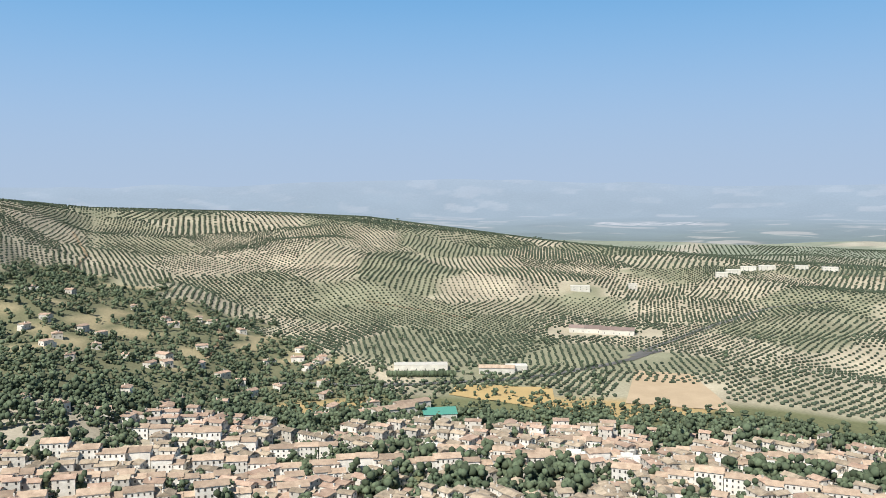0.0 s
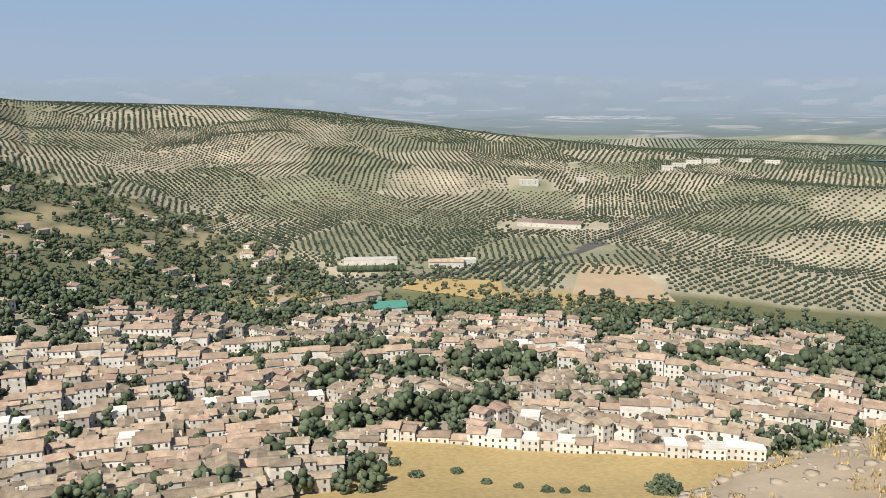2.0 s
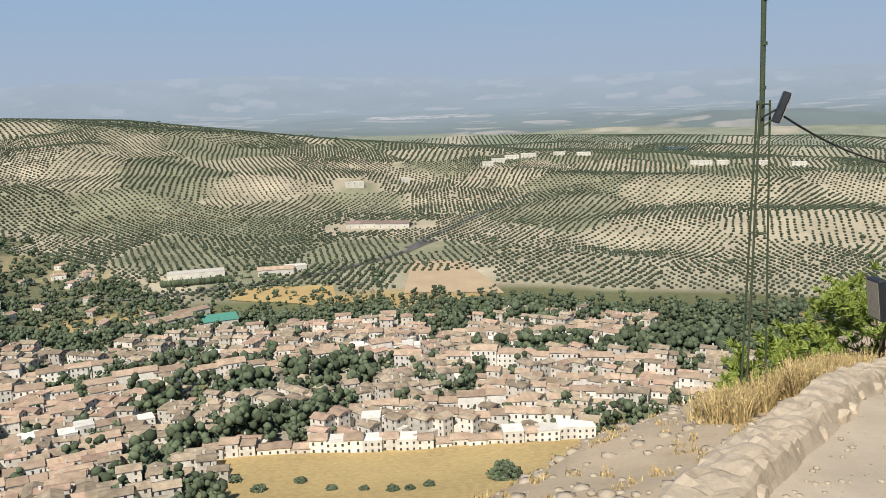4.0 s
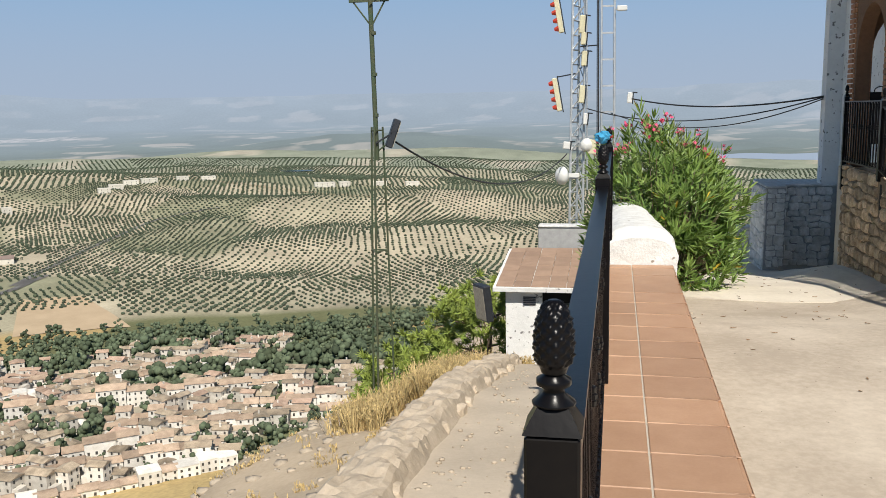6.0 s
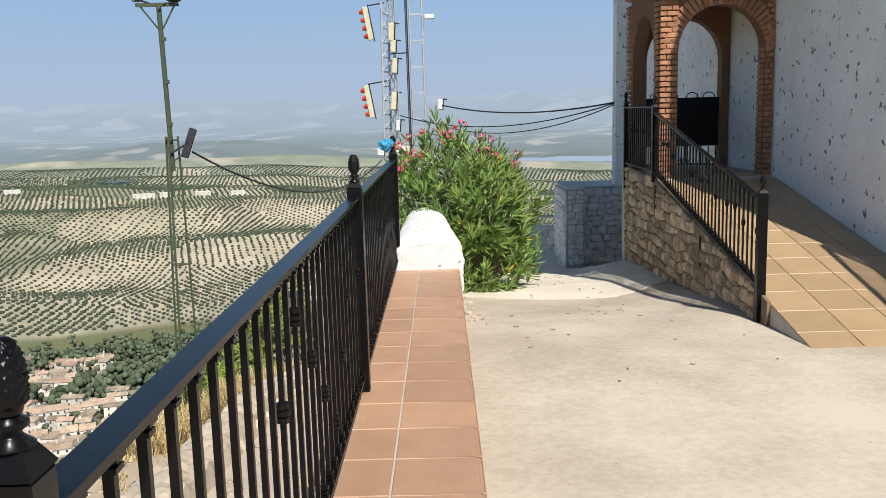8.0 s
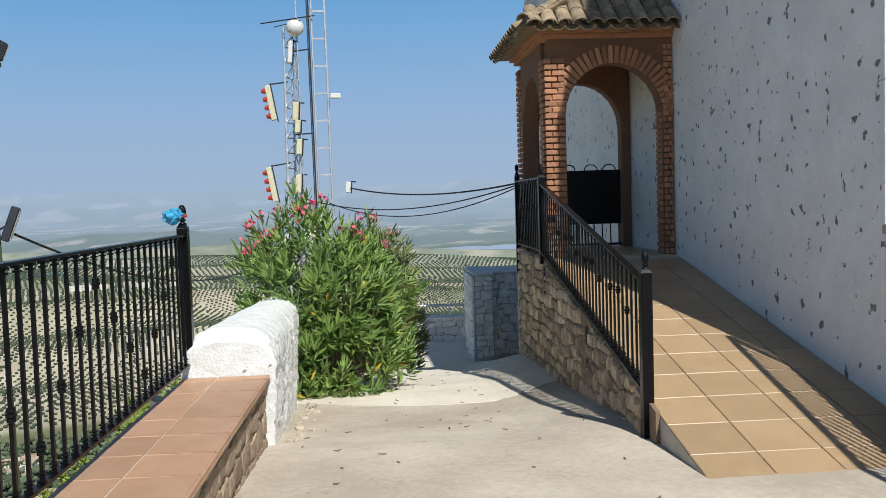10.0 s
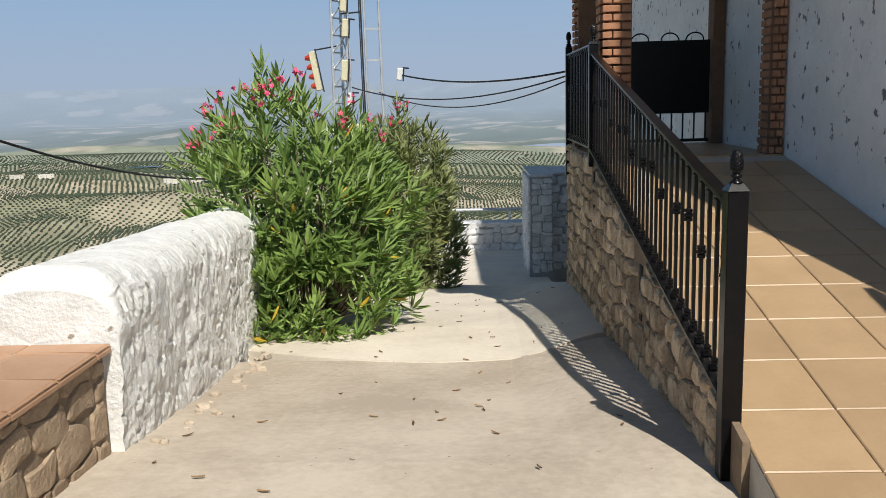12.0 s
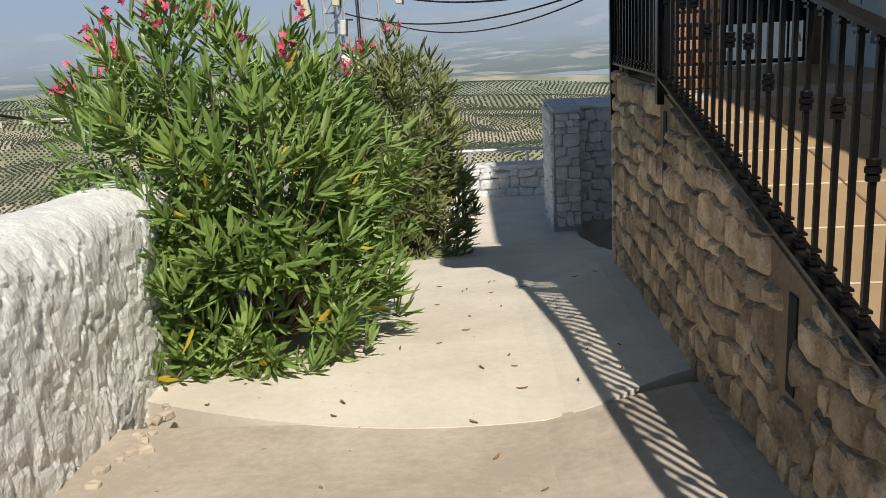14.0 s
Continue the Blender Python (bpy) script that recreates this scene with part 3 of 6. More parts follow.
def put_house(x, y, k, turn, sx=1.0, sz=1.0):
    r, az = math.hypot(x - EYE[0], y - EYE[1]), math.degrees(math.atan2(-(x - EYE[0]), y - EYE[1]))
    m = Matrix.LocRotScale((x, y, land_height(r, az) - 0.2), Euler((0, 0, turn)), None)
    if k in used:
        ob = copy_thing(houses[k], m)
    else:
        used.add(k)
        ob = houses[k]
        ob.matrix_basis = m
    ob.scale = (sx, 1, sz)
    placed.append((x, y))


def street(r0, a0, r1, a1, variants, gap=0.4, sz=1.0):
    """A terrace of houses along a line given by distance and bearing of its ends."""
    ax, ay = polar(r0, a0)
    bx, by = polar(r1, a1)
    L = math.hypot(bx - ax, by - ay)
    turn = math.atan2(by - ay, bx - ax)
    s = 0.0
    while s < L and len(placed) < 296:
        k = rnd.choice(variants)
        w = VARIANTS[k][0] * 0.92
        x, y = ax + (bx - ax) * (s + w / 2) / L, ay + (by - ay) * (s + w / 2) / L
        s += w + gap + (rnd.random() < 0.08) * 5
        put_house(x + rnd.uniform(-1, 1), y + rnd.uniform(-1, 1), k, turn + rnd.uniform(-0.05, 0.05), rnd.uniform(0.9, 1.1), sz * rnd.uniform(0.85, 1.2))


# terraces near the foot of the hill, then the old town and the far streets
street(338, 26, 336, 52, [5, 0, 4], sz=0.9)
street(352, 27, 350, 42, [0, 1, 5])
street(368, 28, 366, 42, [1, 3, 0])
street(322, 60.5, 330, 70, [1, 6, 1])
street(338, 60, 345, 76, [1, 0, 6])
street(352, 58, 360, 77, [0, 2, 1, 5])
street(372, 57, 376, 78, [0, 2, 0, 4])
street(392, 56, 396, 79, [2, 0, 1, 5])
street(412, 60, 416, 79, [0, 2, 6])
street(386, 18, 392, 34, [0, 1, 2])
street(408, 14, 414, 36, [2, 0, 4])
street(434, 22, 440, 38, [0, 1, 6])
street(436, 57.5, 440, 78, [1, 0, 3])
street(472, 40, 466, 76, [0, 6, 3])
street(484, 26, 486, 52, [0, 1, 5])
street(486, 58, 500, 70, [3, 6, 1])
street(508, 24, 512, 48, [0, 2, 1])

# the crowded rest of the town, too dense to pick apart
WV, WF, NV, NF = [], [], [], []
ROOFS = {"town_roofs": ([], [], M_HROOF2, "weathered beige tile roofs of the old town"), "town_roofs_pink": ([], [], M_HROOF3, "pinkish terracotta roofs of the newer streets")}


def plain_house(x, y, z, w, d, h, turn, roof="town_roofs", windows=True):
    """One house of the crowd: walls, a pitched roof with eaves, a chimney and its windows."""
    c, s = math.cos(turn), math.sin(turn)
    q = lambda u, v, t: (x + u * c - v * s, y + u * s + v * c, z + t)

    def block(V, F, u0, u1, v0, v1, z0, z1):
        i = len(V)
        V.extend([q(*p) for p in ((u0, v0, z0), (u1, v0, z0), (u1, v1, z0), (u0, v1, z0), (u0, v0, z1), (u1, v0, z1), (u1, v1, z1), (u0, v1, z1))])
        F.extend([(i, i + 1, i + 5, i + 4), (i + 1, i + 2, i + 6, i + 5), (i + 2, i + 3, i + 7, i + 6), (i + 3, i, i + 4, i + 7), (i + 4, i + 5, i + 6, i + 7)])

    block(WV, WF, -w, w, -d, d, -5, h)
    RV, RF = ROOFS[roof][:2]
    i = len(RV)
    e, lift = 0.4, d * rnd.uniform(0.26, 0.4)
    RV.extend([q(*p) for p in ((-w - e, -d - e, h - 0.1), (w + e, -d - e, h - 0.1), (w + e, d + e, h - 0.1), (-w - e, d + e, h - 0.1), (-w - e, 0, h + lift), (w + e, 0, h + lift))])
    RF.extend([(i, i + 1, i + 5, i + 4), (i + 2, i + 3, i + 4, i + 5), (i, i + 4, i + 3), (i + 1, i + 2, i + 5)])
    if rnd.random() < 0.6:
        u, v = rnd.uniform(-w, w) * 0.7, rnd.uniform(-d, d) * 0.5
        block(WV, WF, u - 0.4, u + 0.4, v - 0.35, v + 0.35, h, h + lift + 0.9)
    if rnd.random() < 0.35:
        k = rnd.choice((-1, 1))
        block(WV, WF, k * w, k * (w + 2.6), -d * 0.9, d * 0.4, -5, h * rnd.uniform(0.45, 0.8))
    if windows:
        for fl in range(max(1, int(h // 2.7))):
            zz = 1.1 + 2.75 * fl
            for k in range(2):
                u, v = (k - 0.5) * w + rnd.uniform(-0.3, 0.3), (k - 0.5) * d
                for side in (-1, 1):
                    block(NV, NF, u - 0.42, u + 0.42, side * d - 0.06, side * d + 0.06, zz, zz + 1.25)
                    block(NV, NF, side * w - 0.06, side * w + 0.06, v - 0.42, v + 0.42, zz, zz + 1.25)


done = list(placed)
cells = {}
for a, b in done:
    cells.setdefault((a // 8, b // 8), []).append((a, b))
for _ in range(9500):
    az, rr = rnd.uniform(8, 82), math.sqrt(rnd.uniform(258 ** 2, 545 ** 2))
    if az < 52 and rr < 338 or az < 26 and rr < 375 or rr < 300 and az < 55:
        continue
    if in_belt(rr, az) or rr > 470 and (az < 22 or az > 70):
        continue
    if noise.noise((az * 0.16, rr * 0.02, 6)) > 0.27:
        continue
    x, y = polar(rr, az)
    i, j = x // 8, y // 8
    if any((x - a) ** 2 + (y - b) ** 2 < 47 for k in (i - 1, i, i + 1) for m in (j - 1, j, j + 1) for a, b in cells.get((k, m), ())):
        continue
    done.append((x, y))
    cells.setdefault((i, j), []).append((x, y))
    block = noise.noise((az * 0.05, rr * 0.006, 1.5)) * 1.5 - 0.25
    pink = noise.noise((az * 0.12, rr * 0.02, 11)) + rnd.uniform(-0.3, 0.3) > 0.22
    plain_house(x, y, land_height(rr, az) - 0.2, rnd.uniform(3.2, 5.4), rnd.uniform(2.7, 3.8), rnd.choice((3.2, 5.4, 5.9, 6.4, 8.4)),
                radians(az) + block + rnd.choice((0, 0, 0, math.pi / 2)) + rnd.uniform(-0.08, 0.08), "town_roofs_pink" if pink else "town_roofs")
# white farmhouses scattered among the trees of the slope
for _ in range(60):
    az, rr = rnd.uniform(54, 80), rnd.uniform(520, 900)
    if in_woods(rr, az):
        x, y = polar(rr, az)
        plain_house(x, y, land_height(rr, az) - 0.2, rnd.uniform(3.5, 6), rnd.uniform(3, 4), 4.5, rnd.uniform(0, 3.1), "town_roofs_pink")
tagged(new("town_walls", raw("town_walls", WV, WF, M_HWALL2)), "crowded pale plastered houses of the old town", "houses", kind="stuff")
tagged(new("town_windows", raw("town_windows", NV, NF, M_HWIN)), "dark windows of the crowded town houses", "windows", kind="stuff")
for name, (RV, RF, mat, label) in ROOFS.items():
    tagged(new(name, raw(name, RV, RF, mat)), label, "roofs", kind="stuff")

TOWN_TREES = []
for _ in range(5200):
    az, r = rnd.uniform(8, 82), rnd.uniform(262, 570)
    x, y = polar(r, az)
    belt = in_belt(r, az) or r > 520 or rnd.random() < 0.6
    if not belt or min((x - a) ** 2 + (y - b) ** 2 for a, b in done) < 27 or az < 52 and r < 335:
        continue
    s = rnd.uniform(3.6, 6.0) if in_belt(r, az) else rnd.uniform(2.2, 4.4)
    hf = rnd.uniform(1.0, 1.9)
    TOWN_TREES.append((x, y, land_height(r, az) + s * hf * 0.8, s, hf))
crowns("town_trees", clustered(TOWN_TREES, 10, rnd), LOW, M_WOOD, "dark green pines and broadleaf trees between the houses", "trees")

# works, yards, roads and fields across the valley
def on_land(az, dep, up=0.0):
    r = spot(az, dep)
    x, y = polar(r, az)
    return Vector((x, y, land_height(r, az) + up))


def ribbon(name, points, width, mat, label, category):
    """A road or strip laid over the land through (bearing, angle below level) points."""
    pts = []
    for (a0, d0), (a1, d1) in zip(points, points[1:]):
        for k in range(6):
            pts.append(on_land(a0 + (a1 - a0) * k / 6, d0 + (d1 - d0) * k / 6, 0.5))
    pts.append(on_land(*points[-1], 0.5))
    bm = bmesh.new()
    prev = None
    for i, p in enumerate(pts):
        d = pts[min(i + 1, len(pts) - 1)] - pts[max(i - 1, 0)]
        s = Vector((d.y, -d.x, 0)).normalized() * width / 2
        cur = (bm.verts.new(p + s), bm.verts.new(p - s))
        if prev:
            bm.faces.new((prev[0], cur[0], cur[1], prev[1]))
        prev = cur
    bmesh.ops.solidify(bm, geom=bm.faces[:], thickness=0.4)
    return tagged(new(name, mesh_of(name, bm, mat)), label, category, kind="structure")


def field(name, corners, mat, label):
    """A cleared field, laid on the land between four (bearing, angle) corners."""
    bm = bmesh.new()
    n = 12
    rows = []
    for j in range(n + 1):
        v = j / n
        row = []
        for i in range(n + 1):
            u = i / n
            a = [(corners[0][q] * (1 - u) + corners[1][q] * u) * (1 - v) + (corners[3][q] * (1 - u) + corners[2][q] * u) * v for q in (0, 1)]
            row.append(bm.verts.new(on_land(a[0], a[1], 0.45)))
        rows.append(row)
    for a, b in zip(rows, rows[1:]):
        for i in range(n):
            bm.faces.new((a[i], a[i + 1], b[i + 1], b[i]))
    return tagged(new(name, mesh_of(name, bm, mat)), label, "field", kind="structure")


field("ground_tilled", [(38.8, 12.9), (32.0, 13.1), (34.6, 10.9), (38.2, 10.8)], M_TANF, "bare tan tilled field among the groves")
field("ground_straw", [(50.5, 12.6), (43.3, 13.6), (43.6, 12.1), (50.0, 11.95)], M_STRAWF, "dry golden field beside the valley road")
ribbon("road_valley", [(62, 11.6), (57, 11.9), (52.7, 11.9), (48, 11.7), (44, 11.3), (40.5, 10.6), (38.5, 10.1), (36.6, 9.4)], 8, M_ROAD, "grey road along the valley floor", "road")
ribbon("road_hill", [(38.5, 9.9), (36, 8.8), (33, 7.6), (30, 6.5), (26, 5.9)], 7, M_ROAD, "pale road climbing between the olive groves", "road")
ribbon("road_bridge", [(78, 11.6), (74, 12.4), (71.5, 13.5), (69.8, 14.6)], 7, M_ROAD, "raised road on a viaduct at the edge of town", "road")
for pts in ([(74.2, 1.6), (73.4, 3.0), (74.8, 4.4)], [(66.0, 7.0), (65.4, 8.6), (66.4, 9.8)], [(56, 6.4), (49, 7.6)], [(28, 3.9), (20, 5.2), (16, 5.6)]):
    ribbon("road_track", pts, 4, M_TANF, "pale earth track through the groves", "track")


def works(az, dep, w, d, h, turn, wall, roof, label, pitched=True):
    """A long low building with its own walls and roof."""
    p = on_land(az, dep)
    ob = thing("works_building", label, "building", p)
    ob.rotation_euler = (0, 0, radians(az) + turn)
    b, r, wi, spots = house_mesh_parts(w, d, h, d * 0.16, not pitched, max(2, int(w / 7)))
    wi.free()
    part("wall", b, wall, ob)
    part("roof", r, roof, ob)
    for s in spots:
        part("window", window_mesh, M_HWIN, ob).location = s


works(51.2, 14.3, 22, 18, 7, 0.15, M_INDW, M_GREENROOF, "sports hall with a large green sheet roof")
works(54.2, 14.0, 30, 12, 7, 0.5, M_INDW, M_HROOF, "long pink-roofed school block at the edge of town")
works(53.0, 13.6, 26, 10, 7, 0.5, M_INDW, M_HROOF, "pink-roofed school block at the edge of town")
works(52.4, 10.95, 46, 14, 5, 0.0, M_INDW, M_INDW, "long white-roofed warehouse in the valley", False)
works(47.3, 11.1, 30, 12, 5, 0.0, M_INDW, M_HROOF, "farm sheds beside the valley road")
works(46.0, 11.0, 18, 10, 5, 0.1, M_INDW, M_INDW, "white shed beside the valley road", False)
for i in range(4):
    works(41.9 - 1.0 * i, 8.35 + 0.04 * i, 20, 16, 5, 0.0, M_INDW, M_INDR, "dark-roofed works building on a terrace")
works(41.8, 5.7, 26, 10, 6, 0.1, M_INDW, M_INDW, "white building on the hillside", False)
works(38.4, 5.55, 12, 9, 8, 0.1, M_INDW, M_INDW, "pale tower house on the hillside", False)
for az, dep, w in ((32.9, 4.6, 16), (32.2, 4.4, 20), (31.3, 4.2, 22), (30.2, 4.1, 24), (28.2, 4.05, 18), (26.6, 4.1, 22), (19.2, 4.8, 30), (17.9, 4.8, 16), (15.6, 4.85, 22), (13.4, 4.9, 20)):
    works(az, dep, w, 14, 6, 0.1, M_INDW, M_INDW, "low white industrial building on the ridge", False)
# cars parked on the lot at the edge of town
V, F = [], []
lot = on_land(66.6, 14.7)
for i in range(11):
    for j in range(5):
        if rnd.random() < 0.15:
            continue
        a = radians(66.6)
        u, v = (i - 5) * 2.9, (j - 2) * 6.0
        x, y = lot.x + u * math.cos(a) - v * math.sin(a), lot.y + u * math.sin(a) + v * math.cos(a)
        z = land_height(math.hypot(x - EYE[0], y - EYE[1]), math.degrees(math.atan2(-(x - EYE[0]), y - EYE[1]))) + 0.3
        for l0, l1, z0, z1, t in ((-2.1, 2.1, 0, 0.85, 0.88), (-1.3, 1.2, 0.85, 1.5, 0.72)):
            n0 = len(V)
            for zz, f in ((z0, 1.0), (z1, t)):
                V += [(x + p * 0.85 * math.cos(a) - q * math.sin(a) * f, y + p * 0.85 * math.sin(a) + q * math.cos(a) * f, z + zz) for p, q in ((-1, l0), (1, l0), (1, l1), (-1, l1))]
            F += [(n0, n0 + 1, n0 + 5, n0 + 4), (n0 + 1, n0 + 2, n0 + 6, n0 + 5), (n0 + 2, n0 + 3, n0 + 7, n0 + 6), (n0 + 3, n0, n0 + 4, n0 + 7), (n0 + 4, n0 + 5, n0 + 6, n0 + 7)]
tagged(new("parked_cars", raw("parked_cars", V, F, M_CAR)), "many pale cars parked on a lot at the edge of town", "cars", kind="stuff")
# cypress hedge in front of the warehouse, tall poplars
CYP = []
for i in range(46):
    az = 54.6 - 0.1 * i
    p = on_land(az, 11.45)
    CYP.append((p.x, p.y, p.z + 3.4, 1.5, 2.6))
crowns("cypress_hedge", CYP, LOW, M_WOOD, "tall dark cypress hedge beside the warehouse", "hedge")
p = on_land(20.9, 3.75)
bm = bmesh.new()
bmesh.ops.create_circle(bm, cap_ends=True, segments=20, radius=26, matrix=Matrix.Translation(p + Vector((0, 0, 1.5))) @ Matrix.Diagonal((1.3, 0.8, 1, 1)))
tagged(new("water_pond", mesh_of("water_pond", bm, M_WATER)), "small blue irrigation pond on the ridge", "pond", kind="structure")

# bushes on the dry field below
for az, dep, s in ((32.2, 25.0, 9.0), (43.0, 22.9, 3.4), (46.6, 24.6, 3.6), (44.5, 25.2, 3.0), (40.2, 25.6, 3.4), (37.6, 25.4, 3.2), (49.5, 24.8, 4.2), (30.4, 22.6, 2.6), (42.2, 25.4, 2.6), (39.0, 25.6, 2.8), (51.0, 24.0, 4.0), (53.0, 25.6, 4.6)):
    r = 60.0
    while land_height(r, az) < EYE[2] - r * math.tan(radians(dep)) and r < 330:
        r += 2
    x, y = polar(r, az)
    V, F, base = [], [], 0
    rb = random.Random(int(az * 10))
    z0 = land_height(r, az)
    for k in range(int(60 + 34 * s)):
        vs, fs = LOW[k % 6]
        v = Vector((rb.gauss(0, 1), rb.gauss(0, 1), abs(rb.gauss(0, 1)))).normalized()
        lump = 1 + 0.35 * noise.noise(v * 1.7 + Vector((az, 0, 0)))
        c = np.array((v.x * s * 0.62 * lump, v.y * s * 0.62 * lump, s * (0.06 + 0.48 * v.z * lump))) * rb.uniform(0.75, 1.0)
        V.append(vs * s ** 0.6 * rb.uniform(0.10, 0.24) + c)
        F.append(fs + base)
        base += len(vs)
    me = raw("field_bush", np.concatenate(V), np.concatenate(F), M_WOOD)
    thing("field_bush", "rounded dark green shrub on the dry grassy slope", "bush", (x, y, z0), "shrubs on the slope", me=me)

# ---- the hilltop terrace ----
ALLEY = [(-30, -0.33), (-1.6, -0.40), (-0.3, -0.46), (1.6, -0.73), (3.4, -0.88), (7, -1.38), (10.4, -2.02), (16, -2.42)]


def alley(y):
    return interp(y, ALLEY)


def paving(x, y):
    """Surface of the concrete: it banks up gently towards the foot of the ramp wall."""
    t = min(1.0, max(0.0, (x - 2.15) / 0.7))
    bank = interp(y, [(-0.6, 0), (0.5, 0.10), (1.8, 0.14), (2.7, 0.14), (4.75, 0.26), (6.5, 0.12), (8.5, 0)]) if x < 3.2 else 0
    return alley(y) + 0.012 * noise.noise((x * 0.9, y * 0.9, 3)) + bank * t * t * (3 - 2 * t)


def ramp_z(y):
    return min(0.50, -0.42 + 0.19 * (y + 1.5))


def strip(name, x0, x1, ys, zf, mat, label, thick=0.4, nx=14, wave=0.012, category="ground", surface=None):
    """A gently uneven slab that follows a height profile."""
    bm = bmesh.new()
    grid = []
    for y in ys:
        row = []
        for i in range(nx + 1):
            a, b = (x0(y) if callable(x0) else x0), (x1(y) if callable(x1) else x1)
            x = a + (b - a) * i / nx
            row.append(bm.verts.new((x, y, surface(x, y) if surface else zf(y) + wave * noise.noise((x * 0.9, y * 0.9, 3)))))
        grid.append(row)
    for a, b in zip(grid, grid[1:]):
        for i in range(nx):
            bm.faces.new((a[i], a[i + 1], b[i + 1], b[i]))
    r = bmesh.ops.extrude_face_region(bm, geom=bm.faces[:])
    for v in r["geom"]:
        if isinstance(v, bmesh.types.BMVert):
            v.co.z -= thick
    bmesh.ops.recalc_face_normals(bm, faces=bm.faces[:])
    return tagged(new(name, mesh_of(name, bm, mat)), label, category, kind="structure")


strip("pavement", -0.28, 12, [-30, -24, -18, -14] + [-11 + 0.4 * i for i in range(34)], alley, M_CONC,
      "worn beige concrete terrace with stains and dead leaves", nx=60, surface=paving)


def seam(x):
    return 2.12 + 0.45 * ((x - 1.75) / 1.5) ** 2


bm = bmesh.new()
rows = []
for j in range(34):
    row = []
    for i in range(31):
        x = -0.3 + 3.5 * i / 30
        y = seam(x) + (16.4 - seam(x)) * j / 33
        row.append(bm.verts.new((x, y, paving(x, y) + 0.004)))
    rows.append(row)
for a, b in zip(rows, rows[1:]):
    for i in range(30):
        bm.faces.new((a[i], a[i + 1], b[i + 1], b[i]))
r = bmesh.ops.extrude_face_region(bm, geom=bm.faces[:])
for v in r["geom"]:
    if isinstance(v, bmesh.types.BMVert):
        v.co.z -= 0.5
bmesh.ops.recalc_face_normals(bm, faces=bm.faces[:])
tagged(new("pavement_2", mesh_of("pavement_2", bm, M_CONC2)), "paler newer concrete slope down the alley", "ground", kind="structure")

# coping wall under the railing
bm = bmesh.new()
box(bm, -0.24, 0.31, -6.95, 0, -3.6, -0.045)
coping = tagged(new("coping_wall", mesh_of("coping_wall", bm, M_GROUTD)), "low masonry wall with a terracotta tile coping", "wall", kind="structure")
bm = bmesh.new()
box(bm, -0.235, 0.335, -6.95, -0.002, -0.044, -0.006)
part("grout_bed", bm, M_GROUT, coping)


def tile_mesh(name, w, d, t, mat, nose=False):
    bm = bmesh.new()
    box(bm, 0, w, 0, d, -t, 0)
    es = [e for e in bm.edges if all(v.co.z > -t / 2 for v in e.verts)]
    bmesh.ops.bevel(bm, geom=es, offset=0.004, segments=1, affect="EDGES")
    if nose:
        es = [e for e in bm.edges if all(v.co.x > w - 0.006 and v.co.z > -0.01 for v in e.verts) and abs(e.verts[0].co.y - e.verts[1].co.y) > 0.1]
        bmesh.ops.bevel(bm, geom=es, offset=0.016, segments=2, affect="EDGES")
    return mesh_of(name, bm, mat)


P = 0.342
T_R = tile_mesh("coping_tile", 0.352, P - 0.008, 0.035, M_TERRA, True)
T_L = tile_mesh("coping_tile", 0.235, P - 0.008, 0.035, M_TERRA)
C_R = tile_mesh("coping_tile", 0.352, 0.13, 0.035, M_TERRA, True)
C_L = tile_mesh("coping_tile", 0.235, 0.13, 0.035, M_TERRA)
for k in range(-1, 20):
    y = -0.14 - P * (k + 1) if k >= 0 else -0.136
    z = rnd.uniform(-0.0015, 0.0015)
    part("coping_tile", T_R if k >= 0 else C_R, M_TERRA, coping).location = (0.004, y, z)
    part("coping_tile", T_L if k >= 0 else C_L, M_TERRA, coping).location = (-0.239, y, z)


# railings
def finial_mesh(s=1.0, tall=1.0):
    """A cast acorn finial with pointed scales on a turned neck."""
    bm = bmesh.new()
    n, m = 45, 32
    rings = []
    for j in range(m + 1):
        v = j / m
        z = 0.055 + 0.125 * v
        r = 0.038 * math.sin(math.pi * (0.17 + 0.80 * v)) ** 0.5
        ring = []
        for k in range(n):
            u = k / n
            p, q = (u * 9 + v * 6) % 1, (u * 9 - v * 6) % 1
            bumpy = ((1 - abs(2 * p - 1)) * (1 - abs(2 * q - 1))) ** 0.6
            rr = r * 0.84 + 0.0095 * bumpy * (0.10 < v < 0.98)
            ring.append(bm.verts.new((s * rr * math.cos(2 * math.pi * u), s * rr * math.sin(2 * math.pi * u), s * z)))
        rings.append(ring)
    for a, b in zip(rings, rings[1:]):
        for k in range(n):
            bm.faces.new((a[k], a[(k + 1) % n], b[(k + 1) % n], b[k]))
    bm.faces.new(rings[-1])
    lathe(bm, [(0.04 * s, 0), (0.04 * s, 0.004 * s), (0.022 * s, 0.018 * s), (0.018 * s, 0.026 * s), (0.032 * s, 0.034 * s), (0.032 * s, 0.044 * s), (0.018 * s, 0.052 * s), (0.014 * s, 0.062 * s)], 14)
    bmesh.ops.scale(bm, vec=(1, 1, tall), verts=bm.verts[:])
    return mesh_of("finial", bm, M_IRON, True)


FIN = finial_mesh(0.74)
FIN_1 = finial_mesh(0.58, 1.06)
FIN_S = finial_mesh(0.66)


